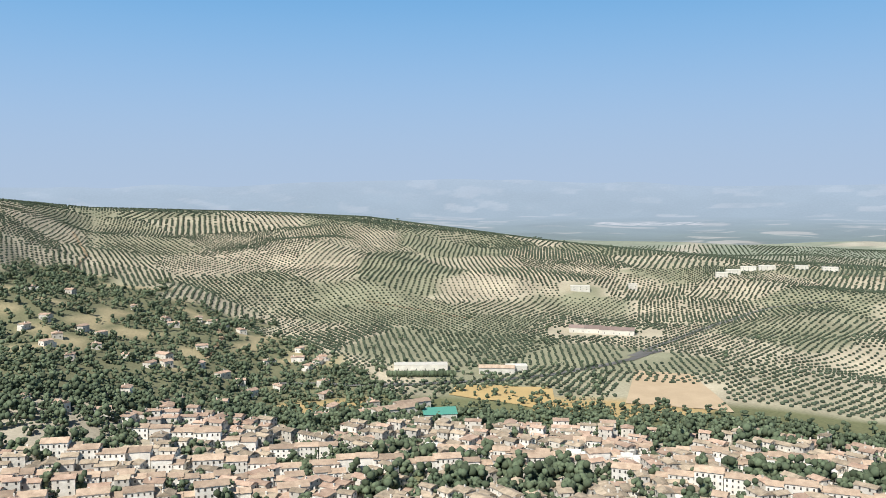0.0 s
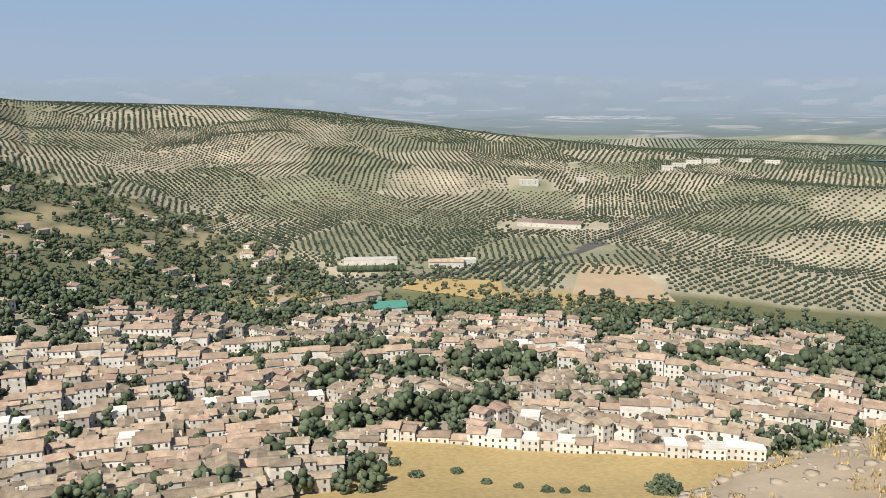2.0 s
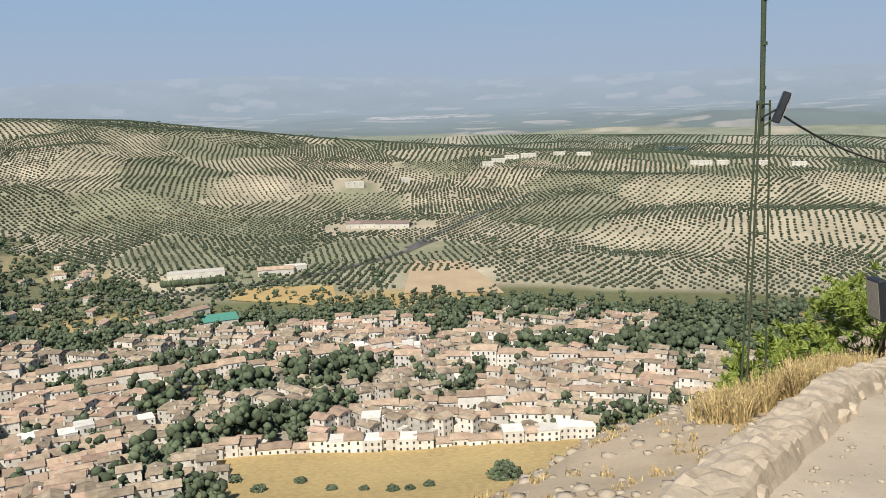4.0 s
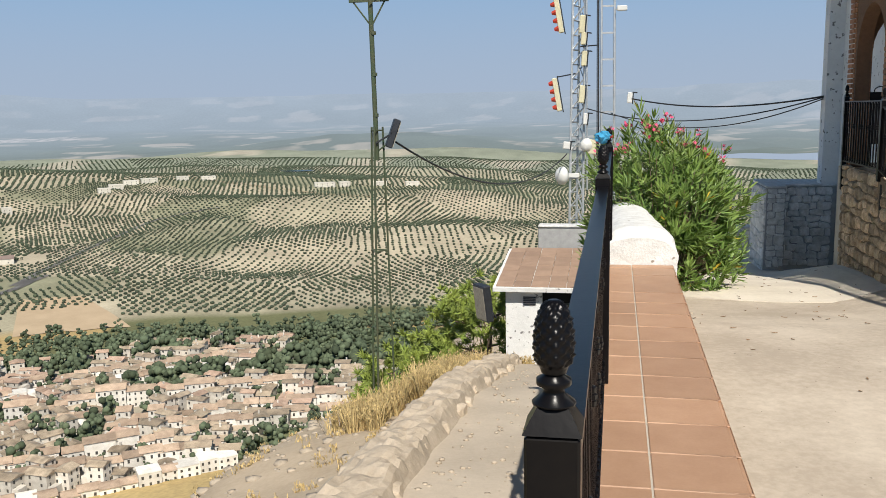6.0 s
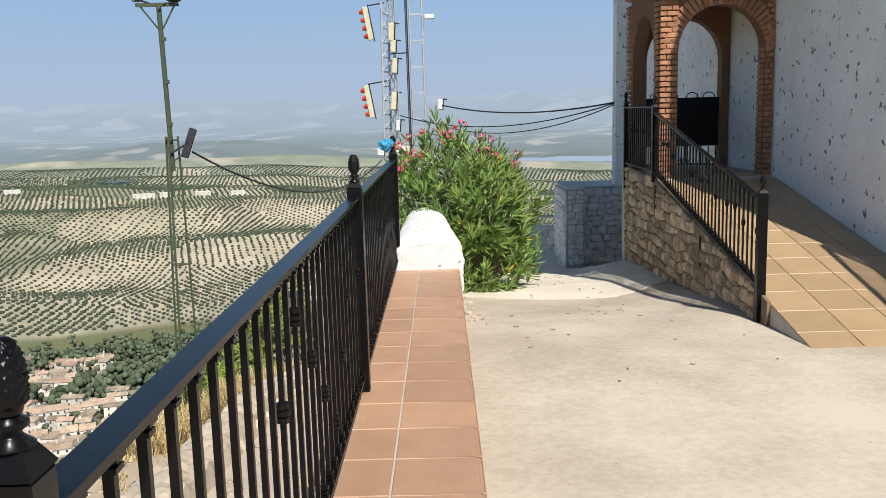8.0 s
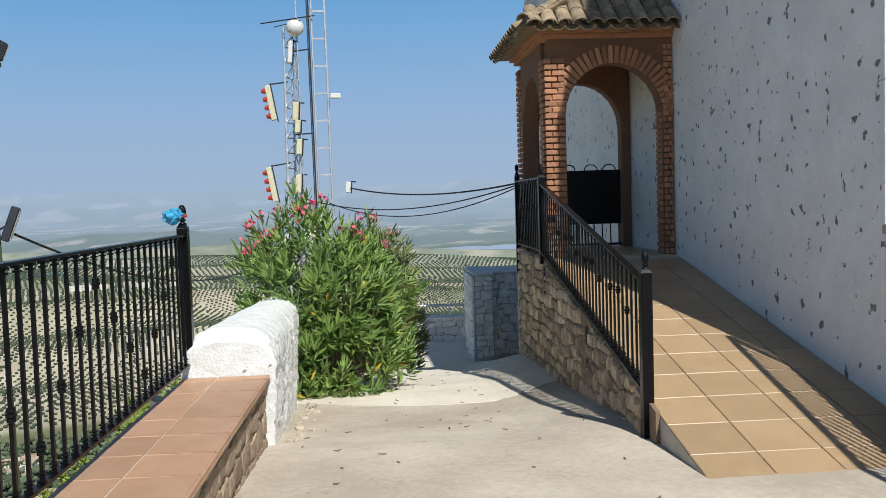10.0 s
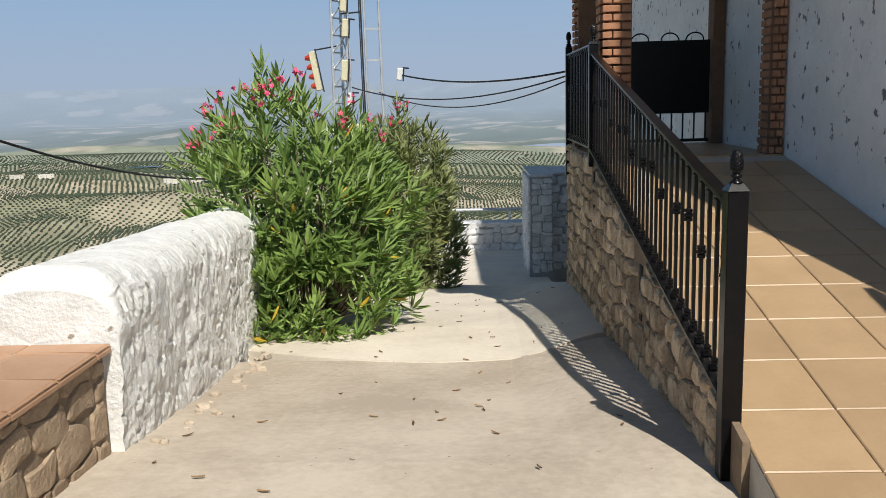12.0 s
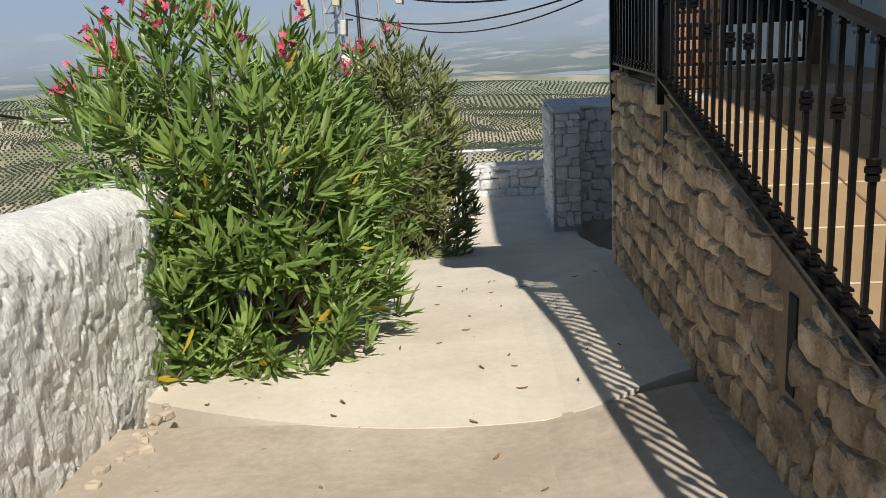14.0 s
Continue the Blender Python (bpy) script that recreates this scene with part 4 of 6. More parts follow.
def baluster_mesh(h, knot):
    """A square bar with collars at both ends and, on some, a knot at mid height."""
    bm = bmesh.new()
    s = 0.0075
    box(bm, -s, s, -s, s, 0, h)
    for z, r, t in ((0.012, 0.017, 0.012), (0.03, 0.013, 0.008), (0.045, 0.016, 0.008), (h - 0.012, 0.017, 0.012), (h - 0.03, 0.014, 0.008)):
        box(bm, -r, r, -r, r, z - t / 2, z + t / 2)
    if knot:
        lathe(bm, [(0.009, knot - 0.03), (0.018, knot - 0.026), (0.018, knot - 0.012), (0.013, knot - 0.01), (0.021, knot - 0.006), (0.021, knot + 0.006),
                   (0.013, knot + 0.01), (0.018, knot + 0.012), (0.018, knot + 0.026), (0.009, knot + 0.03)], 8)
    return mesh_of("baluster", bm, M_IRON)


def post_mesh(h, s=0.04, cap=True):
    bm = bmesh.new()
    box(bm, -s, s, -s, s, 0, h, bevel=0.003)
    if cap:
        v = bmesh.ops.create_cone(bm, cap_ends=True, segments=4, radius1=s * 1.5, radius2=s * 0.75, depth=0.028,
                                  matrix=Matrix.Translation((0, 0, h + 0.016)) @ Matrix.Rotation(math.pi / 4, 4, "Z"))
    return mesh_of("post", bm, M_IRON)


def railing(rail, a, b, low, high, spacing, knots, foot=0.04, first=0.5):
    """Rails and balusters between two posts; a, b are plan points with their floor heights."""
    a, b = Vector(a), Vector(b)
    bm = bmesh.new()
    flat_bar(bm, a + Vector((0, 0, high)), b + Vector((0, 0, high)), 0.052, 0.014)
    part("top_rail", bm, M_IRON, rail)
    bm = bmesh.new()
    flat_bar(bm, a + Vector((0, 0, low)), b + Vector((0, 0, low)), foot, 0.014)
    part("bottom_rail", bm, M_IRON, rail)
    n = max(2, round((b - a).length / spacing))
    h = high - low - 0.008
    meshes = {}
    for i in range(n):
        p = a.lerp(b, (i + first) / n)
        k = knots(i, n)
        key = round(k, 2)
        if key not in meshes:
            meshes[key] = baluster_mesh(h, key * h)
        part("baluster", meshes[key], M_IRON, rail).location = (p.x, p.y, p.z + low + 0.004)


def post(rail, x, y, z, h, s=0.04, fin=None):
    ob = part("post", post_mesh(h, s), M_IRON, rail)
    ob.location = (x, y, z)
    f = part("finial", fin or FIN, M_IRON, ob)
    f.location = (0, 0, h + 0.028)
    return ob


zig = lambda i, n: (0.16 + 0.66 * (abs(((i / 6.0) % 2) - 1))) if i % 2 == 0 else 0.0
RX = -0.205
rail1 = thing("terrace_railing", "black painted iron railing with acorn finials on the tiled coping", "railing")
post(rail1, RX, -6.76, 0.002, 1.04, 0.029, FIN_1)
for py in (-3.36, 0.06):
    post(rail1, RX, py, 0.002, 1.03, 0.036)
railing(rail1, (RX, -6.72, 0), (RX, -3.40, 0), 0.09, 0.985, 0.125, zig)
railing(rail1, (RX, -3.32, 0), (RX, 0.02, 0), 0.09, 0.985, 0.125, zig)

bm = bmesh.new()
bmesh.ops.create_icosphere(bm, subdivisions=3, radius=0.05)
for v in bm.verts:
    k = 1 + 0.5 * noise.noise(v.co * 38) + 0.25 * noise.noise(v.co * 90)
    v.co = Vector((v.co.x * k * 1.35, v.co.y * k, v.co.z * k + 0.03))
thing("plastic_rag", "crumpled light blue plastic bag tied to the end post", "plastic bag", (RX - 0.05, 0.02, 1.09), me=mesh_of("plastic_rag", bm, M_BLUE))
bm = bmesh.new()
lathe(bm, [(0.03, -0.012), (0.036, 0), (0.03, 0.012)], 12)
thing("red_ribbon", "red ribbon tied round the post finial", "ribbon", (RX, 0.06, 1.12), me=mesh_of("red_ribbon", bm, M_RED))

# white rubble wall beyond the coping
def lumps(p):
    """Relief of rough stones under thick whitewash: cells with sunken joints."""
    d = noise.voronoi(p * 0.72 + Vector((0, noise.noise(p * 1.3), noise.noise(p * 1.7))) * 0.6)[0]
    edge = min(1.0, (d[1] - d[0]) * 4.5) ** 0.7
    chip = noise.voronoi(p * 2.4)[0]
    return 0.015 * edge + 0.004 * min(1.0, (chip[1] - chip[0]) * 3) + 0.024 * noise.noise(p * 0.5) + 0.010 * noise.noise(p * 1.9) + 0.004 * noise.noise(p * 6.0) + 0.026


bm = bmesh.new()
ny, rows = 190, []
for j in range(ny + 1):
    y = 0.003 + 3.3 * j / ny
    top = 0.32 - 0.042 * y - 0.10 * max(0, 1 - y / 0.15) ** 2
    right = 0.40 - 0.045 * y
    prof = [(-0.25, -3.4, 0), (-0.25, -1.0, 0), (-0.25, top - 0.16, 0)]
    for q in range(33):
        a = math.pi * (1 - q / 32)
        prof.append(((right - 0.25) / 2 + (right + 0.25) / 2 * math.copysign(abs(math.cos(a)) ** 0.85, math.cos(a)), top - 0.2 + 0.2 * math.sin(a) ** 0.8, 1))
    for q in range(1, 57):
        prof.append((right - 0.04 * q / 56, top - 0.2 - (top + 1.12) * q / 56, 2))
    ring = []
    for x, z, side in prof:
        d = lumps(Vector((1.0, y * 5.2, z * 5.2))) - 0.05 if side == 2 else lumps(Vector((x * 4, y * 4, 3))) * 0.35 if side == 1 else 0
        u = min(1, max(0, (x - right + 0.22) / 0.22)) ** 2 if side == 1 else 0
        e = lumps(Vector((1.0, y * 5.2, z * 5.2))) - 0.05 if u else 0
        ring.append(bm.verts.new((x + (d if side == 2 else u * e), y, z + (d * (1 - u) if side == 1 else 0))))
    rows.append(ring)
for a, b in zip(rows, rows[1:]):
    for i in range(len(a) - 1):
        bm.faces.new((a[i], b[i], b[i + 1], a[i + 1]))
bm.faces.new(rows[0])
bm.faces.new(rows[-1][::-1])
bmesh.ops.recalc_face_normals(bm, faces=bm.faces[:])
tagged(new("white_wall", mesh_of("white_wall", bm, M_WHITE2)), "lumpy whitewashed rubble parapet wall with a rounded top", "wall", kind="structure")

# ---- ramp, its stone wall and railing ----
XW, XB = 2.88, 4.40
bm = bmesh.new()
v = []
prof = [(-1.56, -0.445), (3.335, 0.485), (5.28, 0.485), (5.28, -3.0), (-1.56, -3.0)]
for x in (XW + 0.03, XB - 0.001):
    v.append([bm.verts.new((x, y, z)) for y, z in prof])
bm.faces.new(v[0]), bm.faces.new(v[1][::-1])
for i in range(5):
    j = (i + 1) % 5
    bm.faces.new((v[0][i], v[1][i], v[1][j], v[0][j]))
bmesh.ops.recalc_face_normals(bm, faces=bm.faces[:])
ramp = tagged(new("ramp", mesh_of("ramp", bm, M_GROUT)), "sloping entrance ramp paved with terracotta tiles", "ramp", kind="structure")
RT = 0.40
slope = math.atan(0.19)
T_RAMP = tile_mesh("ramp_tile", RT - 0.006, RT - 0.006, 0.02, M_RAMP)
for i in range(4):
    w = min(RT, XB - 0.002 - (XW + 0.03 + i * RT))
    me = T_RAMP if w > RT - 0.001 else tile_mesh("ramp_tile", w - 0.006, RT - 0.006, 0.02, M_RAMP)
    for j in range(12):
        y = -1.55 + j * RT * math.cos(slope)
        ob = part("ramp_tile", me, M_RAMP, ramp)
        ob.matrix_basis = Matrix.LocRotScale((XW + 0.032 + i * RT, y, -0.42 + 0.19 * (y + 1.5)), Euler((slope, 0, 0)), None)
    for j in range(5):
        ob = part("ramp_tile", me, M_RAMP, ramp)
        ob.location = (XW + 0.032 + i * RT, 3.35 + j * 0.385, 0.50)


def rubble(parent, mat, y0, y1, bottom, top, course, width, place, limit=300, seed=1, depth=0.035, skip=None, joint=0.012):
    """Rubble facing: an uneven net of joints, each mesh of it filled by one dressed stone; place() gives the wall's pose."""
    r = random.Random(seed)
    n = 0
    zlo, zhi = min(bottom(y0), bottom(y1)), max(top(y0), top(y1))
    levels = [zlo]
    while levels[-1] < zhi:
        levels.append(levels[-1] + course * r.uniform(0.65, 1.4))
    level = lambda j, y: levels[j] + course * 0.6 * noise.noise((y * 2.6, j * 3.1, seed))
    for j in range(len(levels) - 1):
        cuts = [y0]
        while cuts[-1] < y1 - width * 0.5:
            cuts.append(min(y1, cuts[-1] + width * r.uniform(0.55, 1.5)))
        cuts[-1] = y1
        lean = [r.uniform(-0.25, 0.25) * width for _ in cuts]
        lean[0] = lean[-1] = 0
        for k in range(len(cuts) - 1):
            ya, yb = cuts[k], cuts[k + 1]
            mid = (ya + yb) / 2
            pts = [(ya - lean[k] / 2, level(j, ya)), (mid, level(j, mid) + r.uniform(-0.1, 0.1) * course), (yb - lean[k + 1] / 2, level(j, yb)), (yb + lean[k + 1] / 2, level(j + 1, yb)),
                   (mid + r.uniform(-0.15, 0.15) * width, level(j + 1, mid) + r.uniform(-0.1, 0.1) * course), (ya + lean[k] / 2, level(j + 1, ya))]
            pts = [(min(y1, max(y0, y)), min(max(z, bottom(min(y1, max(y0, y)))), top(min(y1, max(y0, y))))) for y, z in pts]
            cz = sum(p[1] for p in pts) / len(pts)
            cy = sum(p[0] for p in pts) / len(pts)
            if max(p[1] for p in pts) - min(p[1] for p in pts) < course * 0.35 or n >= limit or (skip and skip(cy, cz)):
                continue
            ring = pts
            pts = [(a[0] * w + b[0] * (1 - w), a[1] * w + b[1] * (1 - w)) for a, b in zip(ring, ring[1:] + ring[:1]) for w in (0.82, 0.18)]
            hw = max(0.05, max(p[0] for p in pts) - min(p[0] for p in pts))
            bm = bmesh.new()
            rings = []
            for f, d in ((0.0, -0.01), (joint / hw * 2, depth * 0.55), (joint / hw * 2 + 0.10, depth * 0.9), (0.55, depth * r.uniform(0.85, 1.25))):
                rings.append([bm.verts.new((-d * r.uniform(0.94, 1.06), (p[0] - cy) * (1 - f) + (r.uniform(-0.006, 0.006) if f else 0), (p[1] - cz) * (1 - f) + (r.uniform(-0.006, 0.006) if f else 0))) for p in pts])
            for p, q in zip(rings, rings[1:]):
                for i in range(len(pts)):
                    bm.faces.new((p[i], p[(i + 1) % len(pts)], q[(i + 1) % len(pts)], q[i]))
            bm.faces.new(rings[-1])
            bmesh.ops.recalc_face_normals(bm, faces=bm.faces[:])
            ob = part("stone", mesh_of("stone", bm, mat), mat, parent)
            ob.matrix_basis = place(cy, cz)
            n += 1


SLOTS = [(1.24, 0.05, -0.27, 0.07), (3.14, 0.42, 0.12, 0.07)]
bm = bmesh.new()
prof = [(-0.62, ramp_z(-0.62) + 0.02), (3.33, 0.53), (4.88, 0.53), (4.88, -3.0), (-0.62, -3.0)]
fr = [bm.verts.new((XW, y, z)) for y, z in prof]
bk = [bm.verts.new((XW + 0.029, y, z)) for y, z in prof]
bm.faces.new(fr), bm.faces.new(bk[::-1])
for i in range(5):
    j = (i + 1) % 5
    bm.faces.new((fr[i], bk[i], bk[j], fr[j]))
bmesh.ops.recalc_face_normals(bm, faces=bm.faces[:])
rampwall = tagged(new("ramp_wall", mesh_of("ramp_wall", bm, M_MORT)), "rubble stone retaining wall of brown stones under the ramp", "wall", kind="structure")
# no holes are cut: thin black plates stand for the shade inside the slots
for y, z1, z0, w in SLOTS:
    bm = bmesh.new()
    box(bm, XW - 0.006, XW - 0.002, y - w / 2, y + w / 2, z0, z1)
    part("drain_slot", bm, M_BLACK, rampwall, "drain slot, the shade inside it a flat black plate")

rail2 = thing("ramp_railing", "black iron railing with twisted knots along the ramp", "railing")
post(rail2, XW, -0.45, -0.62, 1.27, 0.037, FIN_S)
post(rail2, XW, 3.22, 0.45, 0.93, 0.035, FIN_S)
post(rail2, XW, 4.90, 0.20, 1.25, 0.03, FIN_S)
railing(rail2, (XW, -0.40, ramp_z(-0.40)), (XW, 3.18, ramp_z(3.18) + 0.03), 0.085, 0.81, 0.115, lambda i, n: (0.6, 0.0, 0.0, 0.55, 0.0, 0.66, 0.0)[i % 7], foot=0.07)
railing(rail2, (XW, 3.26, 0.50), (XW, 4.87, 0.50), 0.09, 0.88, 0.115, lambda i, n: 0.6 if i % 3 == 1 else 0.0)

# ---- the chapel ----
bm = bmesh.new()
box(bm, XB, 11, -0.65, 12.0, -4, 6.75)
chapel = tagged(new("wall_chapel", mesh_of("wall_chapel", bm, M_WHITE)), "whitewashed chapel wall with flaking patches, partly in shade", "wall", kind="structure")
bm = bmesh.new()
v = [[bm.verts.new((x, y, z)) for x, z in ((4.06, -4), (XB - 0.003, -4), (XB - 0.003, 6.6), (4.30, 5.8), (4.10, 4.0))] for y in (11.6, 11.99)]
bm.faces.new(v[0]), bm.faces.new(v[1][::-1])
for i in range(5):
    bm.faces.new((v[0][i], v[1][i], v[1][(i + 1) % 5], v[0][(i + 1) % 5]))
bmesh.ops.recalc_face_normals(bm, faces=bm.faces[:])
tagged(new("wall_wing", mesh_of("wall_wing", bm, M_WHITE)), "whitewashed buttress at the back of the chapel", "wall", kind="structure")
bm = bmesh.new()
v = [bm.verts.new(p) for p in ((XB - 0.02, -0.67, 6.76), (11.3, -0.67, 6.76), (11.3, 12.02, 6.76), (XB - 0.02, 12.02, 6.76), (7.7, -0.67, 8.4), (7.7, 12.02, 8.4))]
for f in ((0, 1, 4), (2, 3, 5), (3, 0, 4, 5), (1, 2, 5, 4), (3, 2, 1, 0)):
    bm.faces.new([v[i] for i in f])
tagged(new("roof_chapel", mesh_of("roof_chapel", bm, M_ROOFT)), "tiled gable roof of the chapel", "roof", kind="structure")

# podium with its railing beside the wall
bm = bmesh.new()
box(bm, XB + 0.03, 11, -4.2, -0.652, -2, 0.86)
podium = tagged(new("podium", mesh_of("podium", bm, M_GROUTD)), "raised terrace faced with large brown stones", "terrace", kind="structure")
bm = bmesh.new()
box(bm, XB - 0.03, 11, -4.25, -0.655, 0.862, 0.925, bevel=0.01)
part("coping_slab", bm, M_STONE2, podium, "pale stone coping slab")
rail3 = thing("podium_railing", "black iron railing on the stone terrace", "railing")
for py in (-0.86, -3.9):
    bm = bmesh.new()
    box(bm, -0.025, 0.025, -0.025, 0.025, 0, 1.0)
    part("post", bm, M_IRON, rail3).location = (XB + 0.03, py, 0.925)
railing(rail3, (XB + 0.03, -3.88, 0.925), (XB + 0.03, -0.88, 0.925), 0.04, 0.99, 0.13, lambda i, n: 0.0)


# porch of brick arches
def arch_wall(bm, u0, u1, a0, a1, zb, spring, ztop, t0, t1, axis, seg=14):
    """A wall with a round-arched opening from a0 to a1; axis 0 spans x (thickness in y), axis 1 spans y (thickness in x)."""
    c, r = (a0 + a1) / 2, (a1 - a0) / 2
    outline = [(u0, zb), (a0, zb), (a0, spring)]
    outline += [(c - r * math.cos(math.pi * k / seg), spring + r * 1.06 * math.sin(math.pi * k / seg)) for k in range(1, seg)]
    outline += [(a1, spring), (a1, zb), (u1, zb), (u1, ztop)]
    top = [(u0, ztop)]
    arc = outline[2:2 + seg + 1]
    quads = [[(u0, zb), (a0, zb), (a0, spring), (u0, spring)], [(a1, zb), (u1, zb), (u1, spring), (a1, spring)]]
    quads.append([(u0, spring), (a0, spring), (a0, ztop), (u0, ztop)])
    quads.append([(a1, spring), (u1, spring), (u1, ztop), (a1, ztop)])
    for p, q in zip(arc, arc[1:]):
        quads.append([p, q, (q[0], ztop), (p[0], ztop)])
    for q in quads:
        pts = [(u, t, z) if axis == 0 else (t, u, z) for t in (t0, t1) for u, z in q]
        v = [bm.verts.new(p) for p in pts]
        for f in ((0, 1, 2, 3), (7, 6, 5, 4), (0, 4, 5, 1), (1, 5, 6, 2), (2, 6, 7, 3), (3, 7, 4, 0)):
            bm.faces.new([v[i] for i in f])
    bmesh.ops.remove_doubles(bm, verts=bm.verts[:], dist=0.0005)
    bmesh.ops.recalc_face_normals(bm, faces=bm.faces[:])
    return bm


porch = thing("porch", "brick porch with round arches and a small tiled roof", "porch", kind="structure")
SPR, PT = 2.04, 2.88
bm = arch_wall(bmesh.new(), 3.02, 4.39, 3.20, 4.28, 0.48, SPR, PT, 3.38, 3.58, 0)
part("front_arch", bm, M_MORTAR, porch)
bm = arch_wall(bmesh.new(), 3.02, 4.39, 3.20, 4.28, 0.48, SPR, PT, 5.02, 5.22, 0)
part("back_arch", bm, M_MORTAR, porch)
bm = arch_wall(bmesh.new(), 3.60, 5.0, 3.68, 4.92, 0.48, SPR - 0.1, PT, 2.98, 3.16, 1)
part("side_arch", bm, M_MORTAR, porch)


def brick_mesh(w, h, d):
    bm = bmesh.new()
    box(bm, -w / 2, w / 2, -d / 2, d / 2, -h / 2, h / 2, bevel=0.004)
    return mesh_of("brick", bm, M_BRICK)


B_LONG, B_HALF = brick_mesh(0.15, 0.05, 0.05), brick_mesh(0.085, 0.05, 0.05)
B_SIDE = brick_mesh(0.05, 0.05, 0.11)
H = 0.066


def brick_pier(x0, x1, yf, z0, z1, left_side=True, depth=0.22):
    """Facing bricks on a pier's front and side, in alternating courses."""
    n = int((z1 - z0) / H)
    for i in range(n):
        z = z0 + (i + 0.5) * H
        w = x1 - x0
        lay = ((0.64, 0.36) if i % 2 else (0.36, 0.64))
        x = x0
        for f in lay:
            ob = part("brick", B_LONG if f > 0.5 else B_HALF, M_BRICK, porch)
            ob.location = (x + f * w / 2, yf + rnd.uniform(-0.003, 0.003), z)
            ob.scale = ((f * w - 0.01) / (0.15 if f > 0.5 else 0.085), 1, 1)
            x += f * w
        if left_side:
            for k in range(2):
                ob = part("brick", B_SIDE, M_BRICK, porch)
                ob.location = (x0 + 0.012 + rnd.uniform(-0.003, 0.003), yf + 0.025 + depth * (k + 0.5) / 2, z)
                ob.scale = (1, (depth / 2 - 0.012) / 0.11, 1)


brick_pier(2.965, 3.195, 3.37, 0.50, 2.72)
brick_pier(4.285, 4.392, 3.37, 0.50, 2.86)
brick_pier(2.965, 3.19, 5.005, 0.50, 2.86)
# arch bricks on edge
B_V = brick_mesh(0.05, 0.19, 0.045)
for k in range(30):
    a = math.pi * (k + 0.5) / 30
    ob = part("brick", B_V, M_BRICK, porch)
    ob.matrix_basis = Matrix.LocRotScale((3.74 - 0.64 * math.cos(a), 3.375, SPR + 0.64 * 1.04 * math.sin(a)), Euler((0, a - math.pi / 2, 0)), None)
bm = bmesh.new()
box(bm, 2.93, 4.395, 3.33, 5.24, PT + 0.001, PT + 0.05, bevel=0.004)
box(bm, 2.88, 4.395, 3.28, 5.29, PT + 0.052, PT + 0.10, bevel=0.004)
part("cornice", bm, M_BRICK, porch, "stepped brick cornice")
# porch roof: hipped, of curved tiles
E0, RIDGE = PT + 0.10, 3.62
ex, ey0, ey1 = 2.74, 3.14, 5.42
rx, ry = 4.39, 4.28
bm = bmesh.new()
v = [bm.verts.new(p) for p in ((ex, ey0, E0), (4.39, ey0, E0), (4.39, ey1, E0), (ex, ey1, E0), (3.9, ry - 0.25, RIDGE), (4.39, ry - 0.25, RIDGE), (3.9, ry + 0.25, RIDGE), (4.39, ry + 0.25, RIDGE))]
for f in ((0, 1, 5, 4), (3, 0, 4, 6), (2, 3, 6, 7), (4, 5, 7, 6), (3, 2, 1, 0)):
    bm.faces.new([v[i] for i in f])
bmesh.ops.recalc_face_normals(bm, faces=bm.faces[:])
part("roof_bed", bm, M_GROUTD, porch)


def barrel_mesh(L, r, up):
    bm = bmesh.new()
    n = 7
    a0, a1 = [], []
    for k in range(n + 1):
        a = math.pi * k / n
        s = 1 if up else -1
        a0.append((r * math.cos(a), s * r * 0.75 * math.sin(a)))
    for y, f in ((0, 1.0), (L, 0.85)):
        a1.append([bm.verts.new((x * f, y, z * f)) for x, z in a0] + [bm.verts.new((x * f * 0.84, y, z * f * 0.8)) for x, z in a0[::-1]])
    p, q = a1
    m = len(p)
    for k in range(m):
        bm.faces.new((p[k], p[(k + 1) % m], q[(k + 1) % m], q[k]))
    bm.faces.new(p[::-1]), bm.faces.new(q)
    bmesh.ops.recalc_face_normals(bm, faces=bm.faces[:])
    return mesh_of("roof_tile", bm, M_ROOFT)


BU, BD = barrel_mesh(0.36, 0.085, True), barrel_mesh(0.36, 0.085, False)


def tile_slope(origin, along, up, length_at, n):
    """Columns of curved tiles up one roof face; length_at gives each column's run."""
    along, up = Vector(along).normalized(), Vector(up).normalized()
    nrm = along.cross(up).normalized()
    if nrm.z < 0:
        nrm = -nrm
    rot = Matrix((along, up, nrm)).transposed()
    if rot.determinant() < 0:
        rot = Matrix((-along, up, nrm)).transposed()
    for i in range(n):
        s = (i + 0.5) * 0.165
        L = length_at(s)
        k = 0
        while k * 0.26 < L - 0.06:
            for me, lift, off in ((BU, 0.05, 0.0), (BD, 0.035, 0.0825)):
                p = Vector(origin) + along * (s + off) + up * (k * 0.26 - 0.07) + nrm * (lift + 0.012 * (k % 2))
                ob = part("roof_tile", me, M_ROOFT, porch)
                ob.matrix_basis = Matrix.Translation(p) @ rot.to_4x4() @ Matrix.Rotation(0.045, 4, "X")
            k += 1


